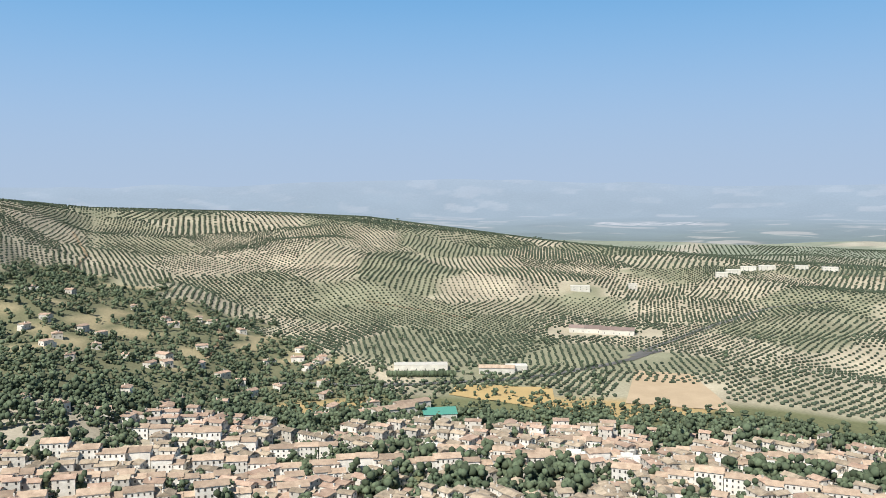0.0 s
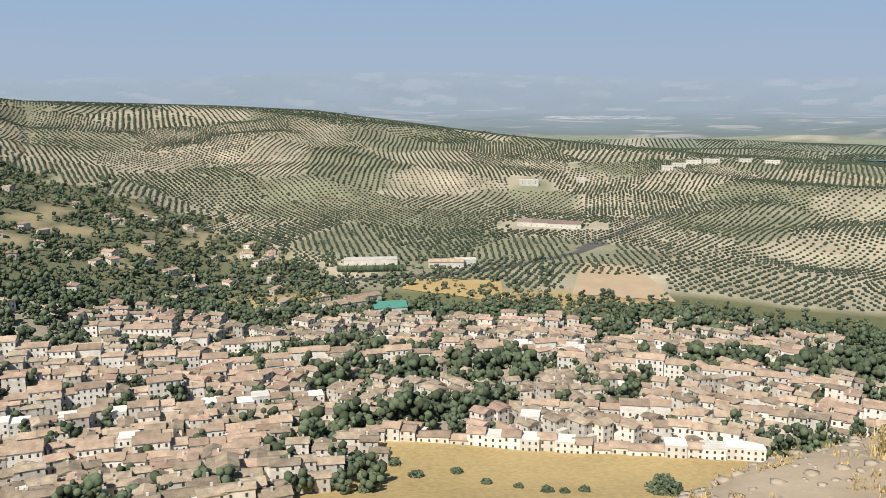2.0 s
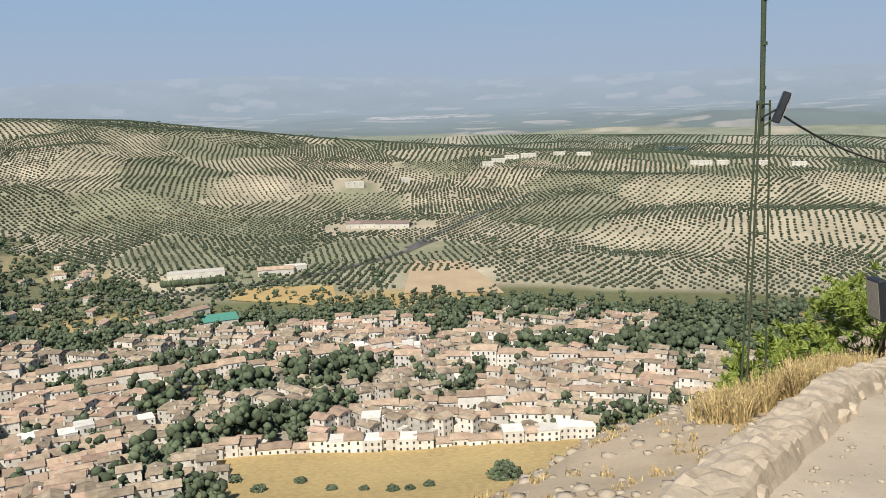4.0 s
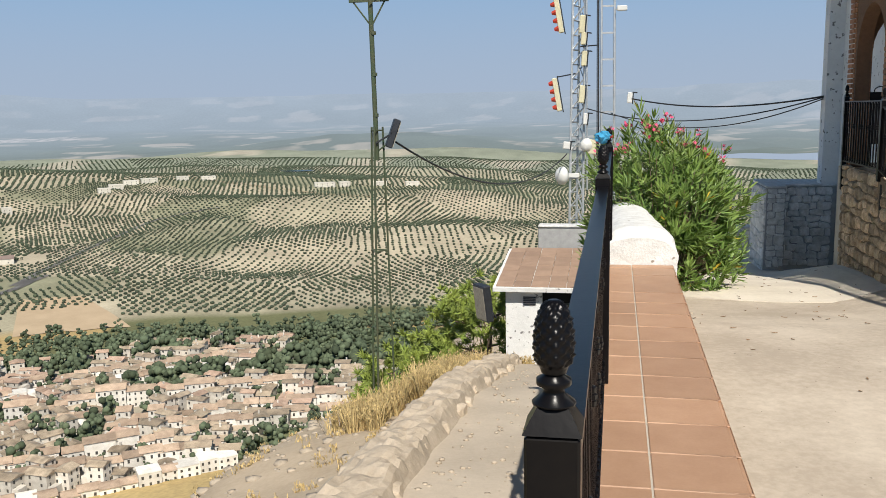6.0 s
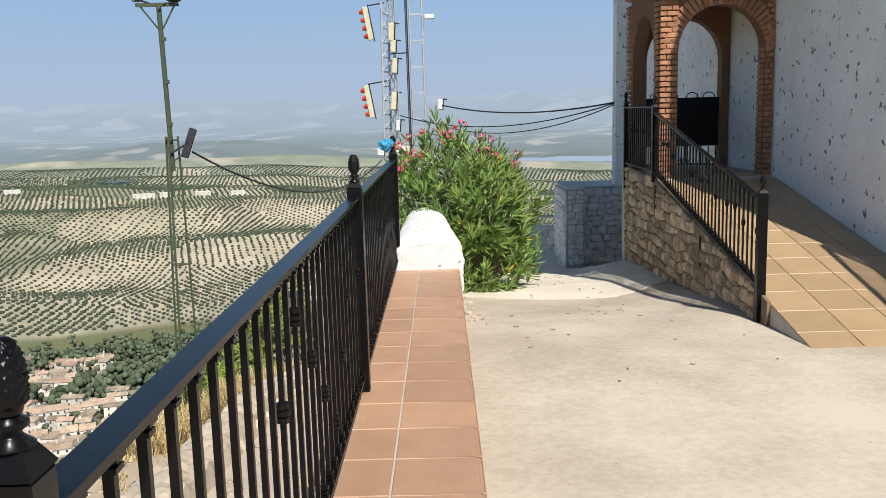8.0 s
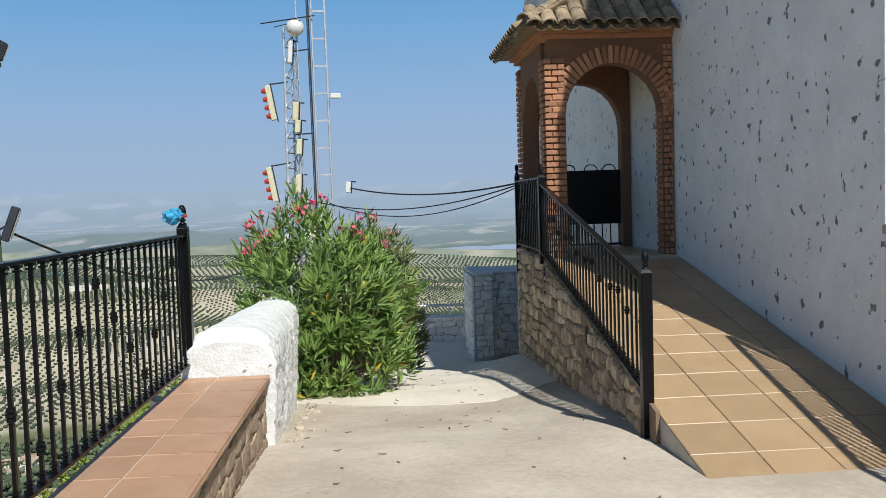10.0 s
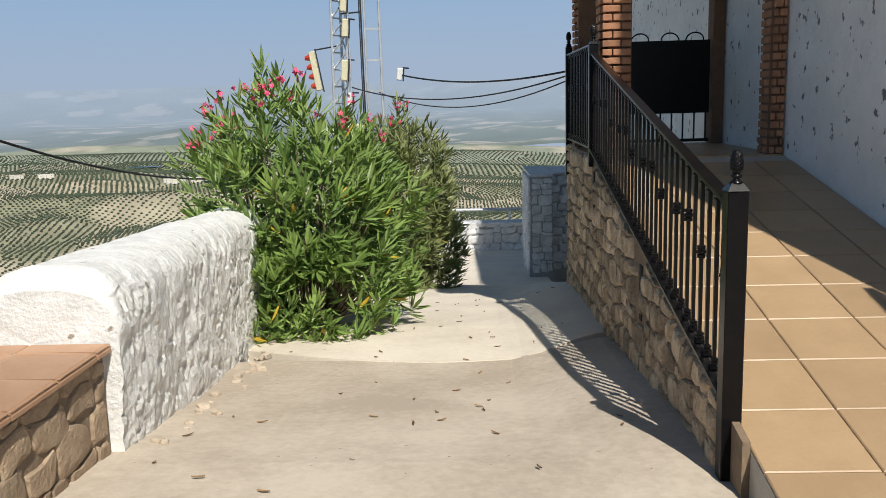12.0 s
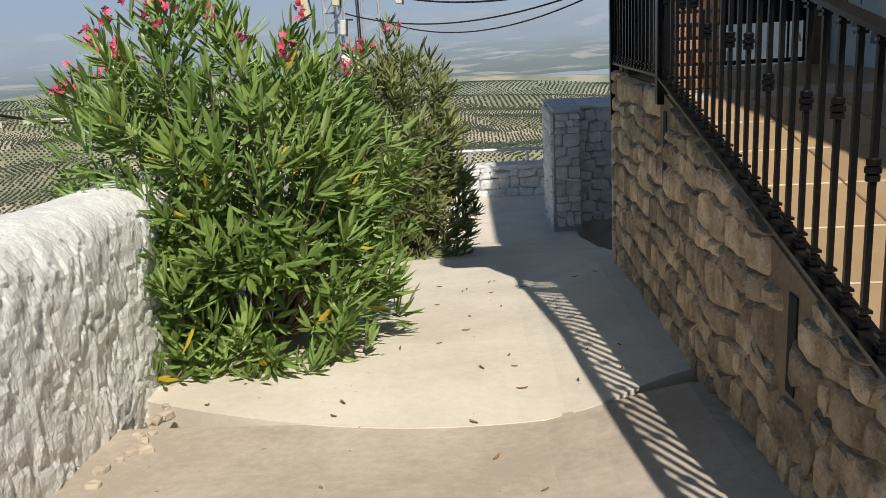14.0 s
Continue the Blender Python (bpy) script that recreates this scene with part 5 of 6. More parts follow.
fr_up = Vector((0, ry - 0.25 - ey0, RIDGE - E0))
Lf = fr_up.length
tile_slope((ex, ey0, E0), (1, 0, 0), fr_up, lambda s: Lf * min(1, s / (3.9 - ex)), 10)
sd_up = Vector((3.9 - ex, 0, RIDGE - E0))
Ls = sd_up.length
hs = (ey1 - ey0) / 2
tile_slope((ex, ey1, E0), (0, -1, 0), sd_up, lambda s: Ls * min(1, min(s, 2 * hs - s) / (hs - 0.25)), 13)
for a, b in (((ex - 0.03, ey0 - 0.03, E0 + 0.06), (3.9, ry - 0.25, RIDGE + 0.06)), ((ex, ey1, E0 + 0.06), (3.9, ry + 0.25, RIDGE + 0.06))):
    a, b = Vector(a), Vector(b)
    q = (b - a).to_track_quat("Y", "Z").to_matrix().to_4x4()
    for k in range(6):
        ob = part("roof_tile", BU, M_ROOFT, porch)
        ob.matrix_basis = Matrix.Translation(a.lerp(b, k / 5.6)) @ q @ Matrix.Diagonal((1.1, 0.95, 1.1, 1))

# gate in the back arch
gate = thing("metal_gate", "black metal gate with scrolls closing the porch", "gate")
bm = bmesh.new()
box(bm, 3.21, 4.27, 5.09, 5.11, 0.80, 1.50)
part("gate_panel", bm, M_IRON, gate)
for i in range(10):
    bm = bmesh.new()
    bar(bm, (3.25 + 0.11 * i, 5.1, 0.52), (3.25 + 0.11 * i, 5.1, 0.80), 0.009)
    part("gate_bar", bm, M_IRON, gate)
bm = bmesh.new()
box(bm, 3.21, 4.27, 5.085, 5.115, 0.52, 0.55)
part("gate_rail", bm, M_IRON, gate)
for i in range(4):
    cu = bpy.data.curves.new("scroll", "CURVE")
    cu.dimensions, cu.bevel_depth = "3D", 0.007
    sp = cu.splines.new("POLY")
    sp.points.add(16)
    for k in range(17):
        a = math.pi * 1.5 * k / 16
        rr = 0.10 * (1 - 0.45 * k / 16)
        sp.points[k].co = (3.34 + 0.265 * i - rr * math.cos(a) * (1 if i % 2 else -1), 5.1, 1.50 + rr * 0.85 * math.sin(a) * (1 if a < math.pi else 0.4), 1)
    cu.materials.append(M_IRON)
    ob = new("gate_scroll", cu)
    ob.parent = gate

# lantern on the wall
lantern = thing("wall_lantern", "dark metal wall lantern fixed high on the white wall", "lantern")
bm = bmesh.new()
box(bm, XB - 0.20, XB - 0.04, 3.92, 4.08, 3.62, 3.95, bevel=0.01)
part("body", bm, M_DARKST, lantern)
bm = bmesh.new()
box(bm, XB - 0.06, XB, 3.98, 4.02, 3.90, 3.98)
part("bracket", bm, M_DARKST, lantern)

# stepped white masonry and low wall at the end of the alley
bm = bmesh.new()
box(bm, 3.26, 4.38, 11.55, 13, -3.2, -0.36)
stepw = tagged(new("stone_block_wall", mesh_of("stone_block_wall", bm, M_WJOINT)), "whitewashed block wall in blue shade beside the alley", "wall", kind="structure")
bm = bmesh.new()
v = []
for y, xa in ((11.0, 2.92), (12.9, 3.0)):
    v.append([bm.verts.new(p) for p in ((xa - 0.06, y, -3.2), (3.30, y, -3.2), (3.28, y, -0.34), (xa, y, -0.34))])
for a in range(4):
    bm.faces.new((v[0][a], v[0][(a + 1) % 4], v[1][(a + 1) % 4], v[1][a]))
bm.faces.new(v[0][::-1]), bm.faces.new(v[1])
bmesh.ops.recalc_face_normals(bm, faces=bm.faces[:])
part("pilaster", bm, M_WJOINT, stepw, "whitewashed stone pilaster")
rubble(stepw, M_WSTONE, 3.3, 4.3, lambda y: -2.05, lambda y: -0.36, 0.13, 0.20, lambda y, z: Matrix.Translation((y, 11.55, z)) @ Matrix.Rotation(math.pi / 2, 4, "Z"), seed=5, depth=0.03)
rubble(stepw, M_WSTONE, 2.93, 3.28, lambda y: -2.0, lambda y: -0.36, 0.12, 0.16, lambda y, z: Matrix.Translation((y, 11.0, z)) @ Matrix.Rotation(math.pi / 2, 4, "Z"), seed=15, depth=0.02)
rubble(stepw, M_WSTONE, 11.02, 12.8, lambda y: -2.2, lambda y: -0.36, 0.16, 0.25, lambda y, z: Matrix.Translation((2.90, y, z)), seed=17)
bm = bmesh.new()
box(bm, 2.90, 3.30, 10.97, 12.9, -0.345, -0.30, bevel=0.012)
box(bm, 3.305, 4.38, 11.50, 12.9, -0.355, -0.31, bevel=0.012)
part("cap", bm, M_WSTONE, stepw)
bm = bmesh.new()
box(bm, -2.2, 3.9, 15.6, 16.0, -4, -1.82, bevel=0.02)
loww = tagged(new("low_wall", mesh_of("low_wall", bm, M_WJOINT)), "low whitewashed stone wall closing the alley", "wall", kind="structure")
rubble(loww, M_WSTONE, -0.3, 3.9, lambda y: -2.45, lambda y: -1.80, 0.17, 0.27, lambda y, z: Matrix.Translation((y, 15.6, z)) @ Matrix.Rotation(math.pi / 2, 4, "Z"), seed=6)
bm = bmesh.new()
box(bm, -2.2, 3.9, 15.56, 16.02, -1.815, -1.76, bevel=0.015)
part("cap", bm, M_WSTONE, loww)
hand = thing("handrail", "plain weathered steel handrail above the low wall", "handrail")
bm = bmesh.new()
bar(bm, (-0.5, 15.8, -1.48), (3.9, 15.8, -1.50), 0.035, 8)
part("rail", bm, M_GALV, hand)
for x in (-0.3, 1.6, 2.75):
    bm = bmesh.new()
    bar(bm, (x, 15.8, -1.84), (x, 15.8, -1.50), 0.025, 8)
    part("post", bm, M_GALV, hand)

# stones of the ramp wall and of the podium
rubble(rampwall, M_STONE, -0.40, 4.86, lambda y: alley(y) - 0.03, lambda y: ramp_z(y) + 0.045, 0.145, 0.165,
       lambda y, z: Matrix.Translation((XW, y, z)), seed=7, depth=0.03, joint=0.016,
       skip=lambda y, z: any(abs(y - s[0]) < 0.13 and s[2] - 0.05 < z < s[1] + 0.05 for s in SLOTS))
rubble(coping, M_STONE2, -6.93, -0.02, lambda y: alley(y) - 0.03, lambda y: -0.05, 0.13, 0.21,
       lambda y, z: Matrix.Translation((0.31, y, z)) @ Matrix.Rotation(math.pi, 4, "Z"), seed=12, depth=0.016, joint=0.016)
rubble(podium, M_STONE2, -4.2, -0.66, lambda y: alley(y), lambda y: 0.87, 0.24, 0.27, lambda y, z: Matrix.Translation((XB + 0.03, y, z)), seed=8, depth=0.03)

# ---- lower path, hut and hillside ----
PATHZ = [(-30, -0.9), (-8, -1.1), (-1.3, -1.5), (2.2, -1.95), (6.5, -2.92), (8.4, -3.75), (14, -4.6)]


def path_z(y):
    return interp(y, PATHZ)


def slope_z(x, y):
    """The bare hillside left of the path: a shoulder, then a steep fall."""
    d = -2.15 - x
    z = path_z(y) - 0.12 - 0.28 * min(d, 2.0) - 0.85 * max(0, d - 2.0)
    return z + 0.10 * noise.noise((x * 0.7, y * 0.7, 1)) + 0.04 * noise.noise((x * 2.4, y * 2.4, 2))


strip("path", -1.95, -0.26, [-12 + 0.35 * i for i in range(70)], path_z, M_PATH, "sandy gravel path below the terrace railing", nx=12, wave=0.03, thick=1.0)
bm = bmesh.new()
rows = []
for j in range(120):
    y = -22 + 0.36 * j
    rows.append([bm.verts.new((x, y, slope_z(x, y))) for x in [-1.9 - 0.22 * i for i in range(24)] + [-7.5 - 0.9 * i for i in range(12)]])
for a, b in zip(rows, rows[1:]):
    for i in range(len(a) - 1):
        bm.faces.new((a[i], b[i], b[i + 1], a[i + 1]))
bmesh.ops.recalc_face_normals(bm, faces=bm.faces[:])
tagged(new("ground_slope", mesh_of("ground_slope", bm, M_DIRT, True)), "dry stony earth falling away beside the path", "ground", kind="structure")

# low rubble wall along the path, one rough stone after another
def boulder_mesh(seed, mat):
    bm = bmesh.new()
    bmesh.ops.create_icosphere(bm, subdivisions=2, radius=1)
    for v in bm.verts:
        c = v.co
        c = Vector([math.copysign(abs(q) ** 0.55, q) for q in c])
        v.co = c * (0.72 + 0.22 * noise.noise(c * 1.3 + Vector((seed * 7, 0, 0))) + 0.08 * noise.noise(c * 3.7 + Vector((0, seed, 0))))
    return mesh_of("stone", bm, mat)


BOULD = [boulder_mesh(i, M_ROCK) for i in range(8)]
bm = bmesh.new()
rows = []
for j in range(170):
    y = -7.5 + 0.085 * j
    ring = []
    for q in range(13):
        u = q / 12
        x = -2.28 + 0.62 * u
        lift = 0.20 * min(1, 5 * u, 5 * (1 - u))
        p = Vector((x * 3.2, y * 3.2, 1))
        cell = noise.voronoi(p)[0]
        z = path_z(y) - 0.05 + lift + min(0.055, (cell[1] - cell[0]) * 0.2) * (lift > 0.1) + 0.035 * noise.noise(p * 0.5) + 0.02 * noise.noise(p * 2.1) + 0.012 * noise.noise(p * 5)
        ring.append(bm.verts.new((x + 0.05 * noise.noise((y * 1.3, q * 0.2, 4)), y, z)))
    rows.append(ring)
for a, b in zip(rows, rows[1:]):
    for i in range(12):
        bm.faces.new((a[i], a[i + 1], b[i + 1], b[i]))
bmesh.ops.recalc_face_normals(bm, faces=bm.faces[:])
pwall = tagged(new("path_wall", mesh_of("path_wall", bm, M_ROCK)), "low crumbling wall of pale rough stones beside the path", "wall", kind="structure")
for i in range(34):
    y = -6 + 0.38 * i + rnd.uniform(-0.1, 0.1)
    ob = part("stone", BOULD[(i * 3) % 8], M_ROCK, pwall)
    ob.matrix_basis = Matrix.LocRotScale((-1.78 + rnd.uniform(-0.06, 0.05), y, path_z(y) + 0.03), Euler((rnd.uniform(-0.2, 0.2), rnd.uniform(-0.2, 0.2), rnd.uniform(-0.6, 0.6))),
                                         (rnd.uniform(0.08, 0.15), rnd.uniform(0.10, 0.19), rnd.uniform(0.07, 0.12)))

hut = thing("utility_hut", "small white utility hut with a terracotta tile roof and dark door", "hut")
HY, HX0, HX1, HZ = 8.5, -2.20, 0.0, -2.06
for x0, x1, y0, y1, z0 in ((HX0, -1.50, HY, HY + 0.18, -4.6), (-0.66, HX1, HY, HY + 0.18, -4.6), (-1.50, -0.66, HY, HY + 0.18, -2.10), (HX0, HX0 + 0.15, HY + 0.18, HY + 2.6, -5),
                           (HX1 - 0.15, HX1, HY + 0.18, HY + 2.6, -5), (HX0, HX1, HY + 2.6, HY + 2.75, -5)):
    part("wall", box(bmesh.new(), x0, x1, y0, y1, z0, HZ), M_WHITE, hut)
bm = bmesh.new()
box(bm, -1.50, -0.66, HY + 0.07, HY + 0.12, -4.6, -2.32)
door = part("door", bm, M_DOOR, hut, "dark olive-green metal door")
bm = bmesh.new()
box(bm, -1.50, -0.66, HY + 0.10, HY + 0.14, -2.32, -2.10)
part("transom", bm, M_BLACK, hut)
bm = bmesh.new()
for i in range(5):
    box(bm, -1.86, -1.62, HY - 0.025, HY + 0.005, -2.34 + 0.035 * i, -2.32 + 0.035 * i)
part("vent", bm, M_DARKST, hut, "dark louvred vent")
tilt = math.atan2(0.34, 2.9)
roofm = Matrix.Translation((0, HY - 0.22, HZ + 0.03)) @ Matrix.Rotation(tilt, 4, "X")
bm = bmesh.new()
box(bm, HX0 - 0.22, HX1 + 0.2, 0, 2.7, -0.02, 0.06, m=roofm)
part("roof_slab", bm, M_WHITE, hut, "white plastered roof edge")
me = tile_mesh("hut_tile", 0.325, 0.325, 0.02, M_HTILE)
for i in range(7):
    for j in range(8):
        ob = part("roof_tile", me, M_TERRA, hut)
        ob.matrix_basis = roofm @ Matrix.Translation((HX0 - 0.16 + 0.333 * i, 0.06 + 0.333 * j, 0.082 + rnd.uniform(0, 0.006))) @ Matrix.Rotation(rnd.uniform(-0.02, 0.02), 4, "Z")


def floodlight(at, turn, w, h, d, label, tilt=0.0):
    ob = thing("floodlight", label, "floodlight")
    ob.matrix_basis = Matrix.Translation(at) @ Matrix.Rotation(turn, 4, "Z") @ Matrix.Rotation(tilt, 4, "X")
    bm = bmesh.new()
    box(bm, -w / 2, w / 2, -d / 2, d / 2, -h / 2, h / 2, bevel=min(w, h, d) * 0.12)
    part("housing", bm, M_DARKST, ob)
    bm = bmesh.new()
    box(bm, -w / 2 * 0.88, w / 2 * 0.88, -d / 2 - 0.012, -d / 2 - 0.002, -h / 2 * 0.88, h / 2 * 0.88)
    part("glass", bm, M_GLASSY, ob)
    bm = bmesh.new()
    bar(bm, (0, d / 2, -0.05), (0, d / 2 + 0.16, -h / 2 - 0.02), 0.014)
    bar(bm, (-w / 2, d * 0.3, 0), (w / 2, d * 0.3, 0), 0.012)
    part("bracket", bm, M_DARKST, ob)
    return ob


floodlight((-2.62, 8.42, -2.30), -0.9, 0.42, 0.72, 0.16, "grey floodlight on the corner of the hut", 0.12)

# lattice mast with floodlights
mast = thing("lattice_mast", "slim green-painted lattice mast standing on the slope", "mast")
MX, MY, MZ0, MZJ = -3.74, 5.0, -4.1, 1.15
legs = []
for k in range(3):
    a = 2 * math.pi * k / 3 + 0.5
    lo, hi = (MX + 0.23 * math.cos(a), MY + 0.23 * math.sin(a), MZ0), (MX + 0.05 + 0.10 * math.cos(a), MY + 0.10 * math.sin(a), MZJ)
    legs.append((Vector(lo), Vector(hi)))
    part("leg", bar(bmesh.new(), lo, hi, 0.017, 6), M_GREEN, mast)
n = 8
for i in range(n + 1):
    s = 0.06 + 0.93 * i / n
    for k in range(3):
        p, q = legs[k][0].lerp(legs[k][1], s), legs[(k + 1) % 3][0].lerp(legs[(k + 1) % 3][1], s)
        if i in (1, 3, 5, 8):
            part("strut", bar(bmesh.new(), p, q, 0.012, 5), M_GREEN, mast)
part("pole", bar(bmesh.new(), (MX + 0.05, MY, MZJ - 0.5), (MX + 0.02, MY, 3.02), 0.037, 10), M_GREEN, mast)
for z in (1.3, 1.9, 2.5):
    part("collar", bar(bmesh.new(), (MX + 0.05, MY, z), (MX + 0.05, MY, z + 0.05), 0.043, 10), M_GREEN, mast)
bm = bmesh.new()
flat_bar(bm, (MX - 0.30, MY, 3.0), (MX + 0.30, MY, 3.0), 0.05, 0.05)
part("crossbar", bm, M_GREEN, mast)
for s in (-1, 1):
    part("brace", bar(bmesh.new(), (MX + 0.03, MY, 2.62), (MX + 0.24 * s, MY, 2.98), 0.013, 5), M_GREEN, mast)
floodlight((MX + 0.26, MY - 0.02, 3.16), 2.4, 0.26, 0.24, 0.14, "pale floodlight on top of the mast", 0.4)
floodlight((MX - 0.28, MY, 3.12), -0.8, 0.12, 0.14, 0.10, "small green lamp on top of the mast")
floodlight((MX + 0.30, MY + 0.02, 1.05), 1.9, 0.24, 0.44, 0.10, "weathered brown floodlight halfway up the mast", 0.35)
part("arm", bar(bmesh.new(), (MX + 0.08, MY, 0.80), (MX + 0.30, MY + 0.02, 0.95), 0.014, 5), M_GREEN, mast)

# telecom tower
tower = thing("telecom_tower", "galvanised lattice telecom tower crowded with antennas", "tower")
TX, TY = -1.32, 18.0
corn = [(-0.17, -0.15), (0.17, -0.15), (0.0, 0.17)]
for cx, cy in corn:
    part("leg", bar(bmesh.new(), (TX + cx * 1.2, TY + cy, -6), (TX + cx + 0.12, TY + cy, 6.0), 0.036, 6), M_GALV, tower)
for i in range(28):
    z = -5.6 + 0.41 * i
    for k in range(3):
        a, b = corn[k], corn[(k + 1) % 3]
        o = 0.12 * (z + 6) / 12
        part("brace", bar(bmesh.new(), (TX + a[0] + o, TY + a[1], z), (TX + b[0] + o, TY + b[1], z + (0.41 if k < 2 else 0)), 0.02, 4), M_GALV, tower)
lad = thing("ladder_mast", "blue-grey steel ladder mast with dark cables", "mast")
LX = -0.40
for x, r, m in ((LX - 0.30, 0.014, M_DARKST), (LX - 0.26, 0.02, M_CABLE), (LX - 0.18, 0.03, M_GALV), (LX + 0.18, 0.034, M_GALV)):
    part("upright", bar(bmesh.new(), (x + 0.05, TY - 0.4, -6), (x - 0.02, TY - 0.4, 7.3), r, 6), m, lad)
for i in range(17):
    z = -4.6 + 0.73 * i
    bm = bmesh.new()
    box(bm, LX - 0.17, LX + 0.17, TY - 0.42, TY - 0.38, z - 0.025, z + 0.025)
    part("rung", bm, M_GALV, lad)
for z in (3.1, 5.35):
    part("tie", bar(bmesh.new(), (TX + 0.15, TY - 0.1, z), (LX - 0.28, TY - 0.4, z), 0.02, 5), M_DARKST, lad)


def panel_antenna(x, z, h, w, mat, label, lean=0.0, red=False):
    ob = thing("panel_antenna", label, "antenna", (x, TY - 0.32, z))
    ob.rotation_euler = (0, lean, 0)
    bm = bmesh.new()
    box(bm, -w / 2, w / 2, -0.06, 0.06, -h / 2, h / 2, bevel=0.02)
    part("body", bm, mat, ob)
    if red:
        for i in range(4):
            bm = bmesh.new()
            bmesh.ops.create_cone(bm, cap_ends=True, segments=8, radius1=0.085, radius2=0.045, depth=0.12,
                                  matrix=Matrix.Translation((-w / 2 - 0.05, 0, h * (0.36 - 0.24 * i))) @ Matrix.Rotation(-math.pi / 2, 4, "Y"))
            part("dome", bm, M_RED, ob, "red plastic dome")
    bm = bmesh.new()
    bar(bm, (w / 2 + 0.02, 0.05, -h * 0.55), (w / 2 + 0.02, 0.05, h * 0.55), 0.018, 6)
    bar(bm, (w / 2, 0.05, h * 0.52), (TX - x + 0.1 if red else w / 2 + 0.12, 0.2, h * 0.52), 0.02, 5)
    part("clamp", bm, M_DARKST, ob)


panel_antenna(-1.78, 3.95, 0.95, 0.15, M_CREAM, "antenna panel with a row of red domes", -0.17, True)
panel_antenna(-1.83, 1.75, 0.95, 0.15, M_CREAM, "antenna panel with a row of red domes", -0.17, True)
for x, z, h, w, m, l in ((-1.12, 3.70, 0.5, 0.16, M_CREAM, "cream panel antenna"), (-1.08, 3.30, 0.34, 0.15, M_CREAM, "cream panel antenna"), (-1.06, 2.75, 0.42, 0.15, M_CREAM, "cream panel antenna"),
                         (-1.12, 1.75, 0.5, 0.16, M_CREAM, "cream panel antenna"), (-1.02, 1.05, 0.32, 0.12, M_PLASTIC, "small white radio unit"), (-1.2, 5.3, 0.6, 0.12, M_PLASTIC, "white panel antenna"),
                         (0.22, 1.62, 0.30, 0.14, M_PLASTIC, "white junction box at the cable end"), (-1.55, 0.30, 0.22, 0.2, M_PLASTIC, "small white box with dark frame"),
                         (-0.83, 0.25, 0.42, 0.26, M_CREAM, "cream equipment housing")):
    panel_antenna(x, z, h, w, m, l + " on the tower", 0.08)
part("antenna_pole", bar(bmesh.new(), (TX + 0.36, TY - 0.25, -1), (TX + 0.30, TY - 0.25, 7.0), 0.02, 6), M_GALV, tower)


def dish(x, y, z, r, turn, label):
    ob = thing("dish_antenna", label, "antenna", (x, y, z))
    ob.rotation_euler = (0, 0, turn)
    bm = bmesh.new()
    lathe(bm, [(0.02, -0.18 * r * 2), (r * 0.55, -0.16 * r * 2), (r * 0.92, -0.06 * r), (r, 0.08 * r), (r, 0.30 * r), (r * 0.9, 0.55 * r), (r * 0.6, 0.82 * r), (r * 0.25, 0.96 * r), (0.01, 1.0 * r)], 22)
    bmesh.ops.rotate(bm, verts=bm.verts[:], matrix=Matrix.Rotation(math.pi / 2, 3, "X"))
    part("radome", bm, M_PLASTIC, ob, smooth=True)
    bm = bmesh.new()
    box(bm, -0.07, 0.07, 0.1, 0.45, -0.06, 0.06, bevel=0.01)
    part("radio_unit", bm, M_PLASTIC, ob)


dish(-1.62, TY - 0.3, -0.58, 0.27, -1.15, "round white radome dish antenna low on the tower")
dish(-1.05, TY - 0.3, 5.95, 0.24, 0.1, "round white dish antenna near the tower top")
dish(-1.0, TY - 0.3, 0.30, 0.20, 0.6, "white drum antenna behind the railing")
bm = bmesh.new()
bar(bm, (-1.95, TY - 0.4, 6.05), (-0.5, TY - 0.5, 6.22), 0.018, 5)
bar(bm, (-1.6, TY - 0.4, 5.95), (-0.9, TY - 0.45, 6.10), 0.012, 5)
thing("yagi_antenna", "thin dark boom antenna across the mast", "antenna", me=mesh_of("yagi_antenna", bm, M_DARKST))
bm = bmesh.new()
bar(bm, (LX + 0.2, TY - 0.4, 4.05), (LX + 0.32, TY - 0.55, 4.10), 0.015, 5)
box(bm, LX + 0.24, LX + 0.52, TY - 0.62, TY - 0.5, 4.0, 4.14, m=None, bevel=0.02)
thing("security_camera", "white security camera on the ladder mast", "camera", me=mesh_of("security_camera", bm, M_PLASTIC))

hanging_cable("cable", (MX + 0.35, MY, 0.92), (-1.55, TY - 0.2, 0.05), 0.75, 0.016, "black cable sagging from the lattice mast to the tower")
hanging_cable("cable", (0.25, TY - 0.3, 1.6), (4.05, 11.65, 1.50), 0.22, 0.02, "black cable from the tower to the chapel")
hanging_cable("cable", (-1.0, TY - 0.2, 1.35), (4.05, 11.65, 1.48), 0.42, 0.015, "thin black cable from the tower to the chapel")
hanging_cable("cable", (-0.3, TY - 0.3, 1.2), (4.05, 11.65, 1.45), 0.50, 0.013, "thin black cable from the tower to the chapel")


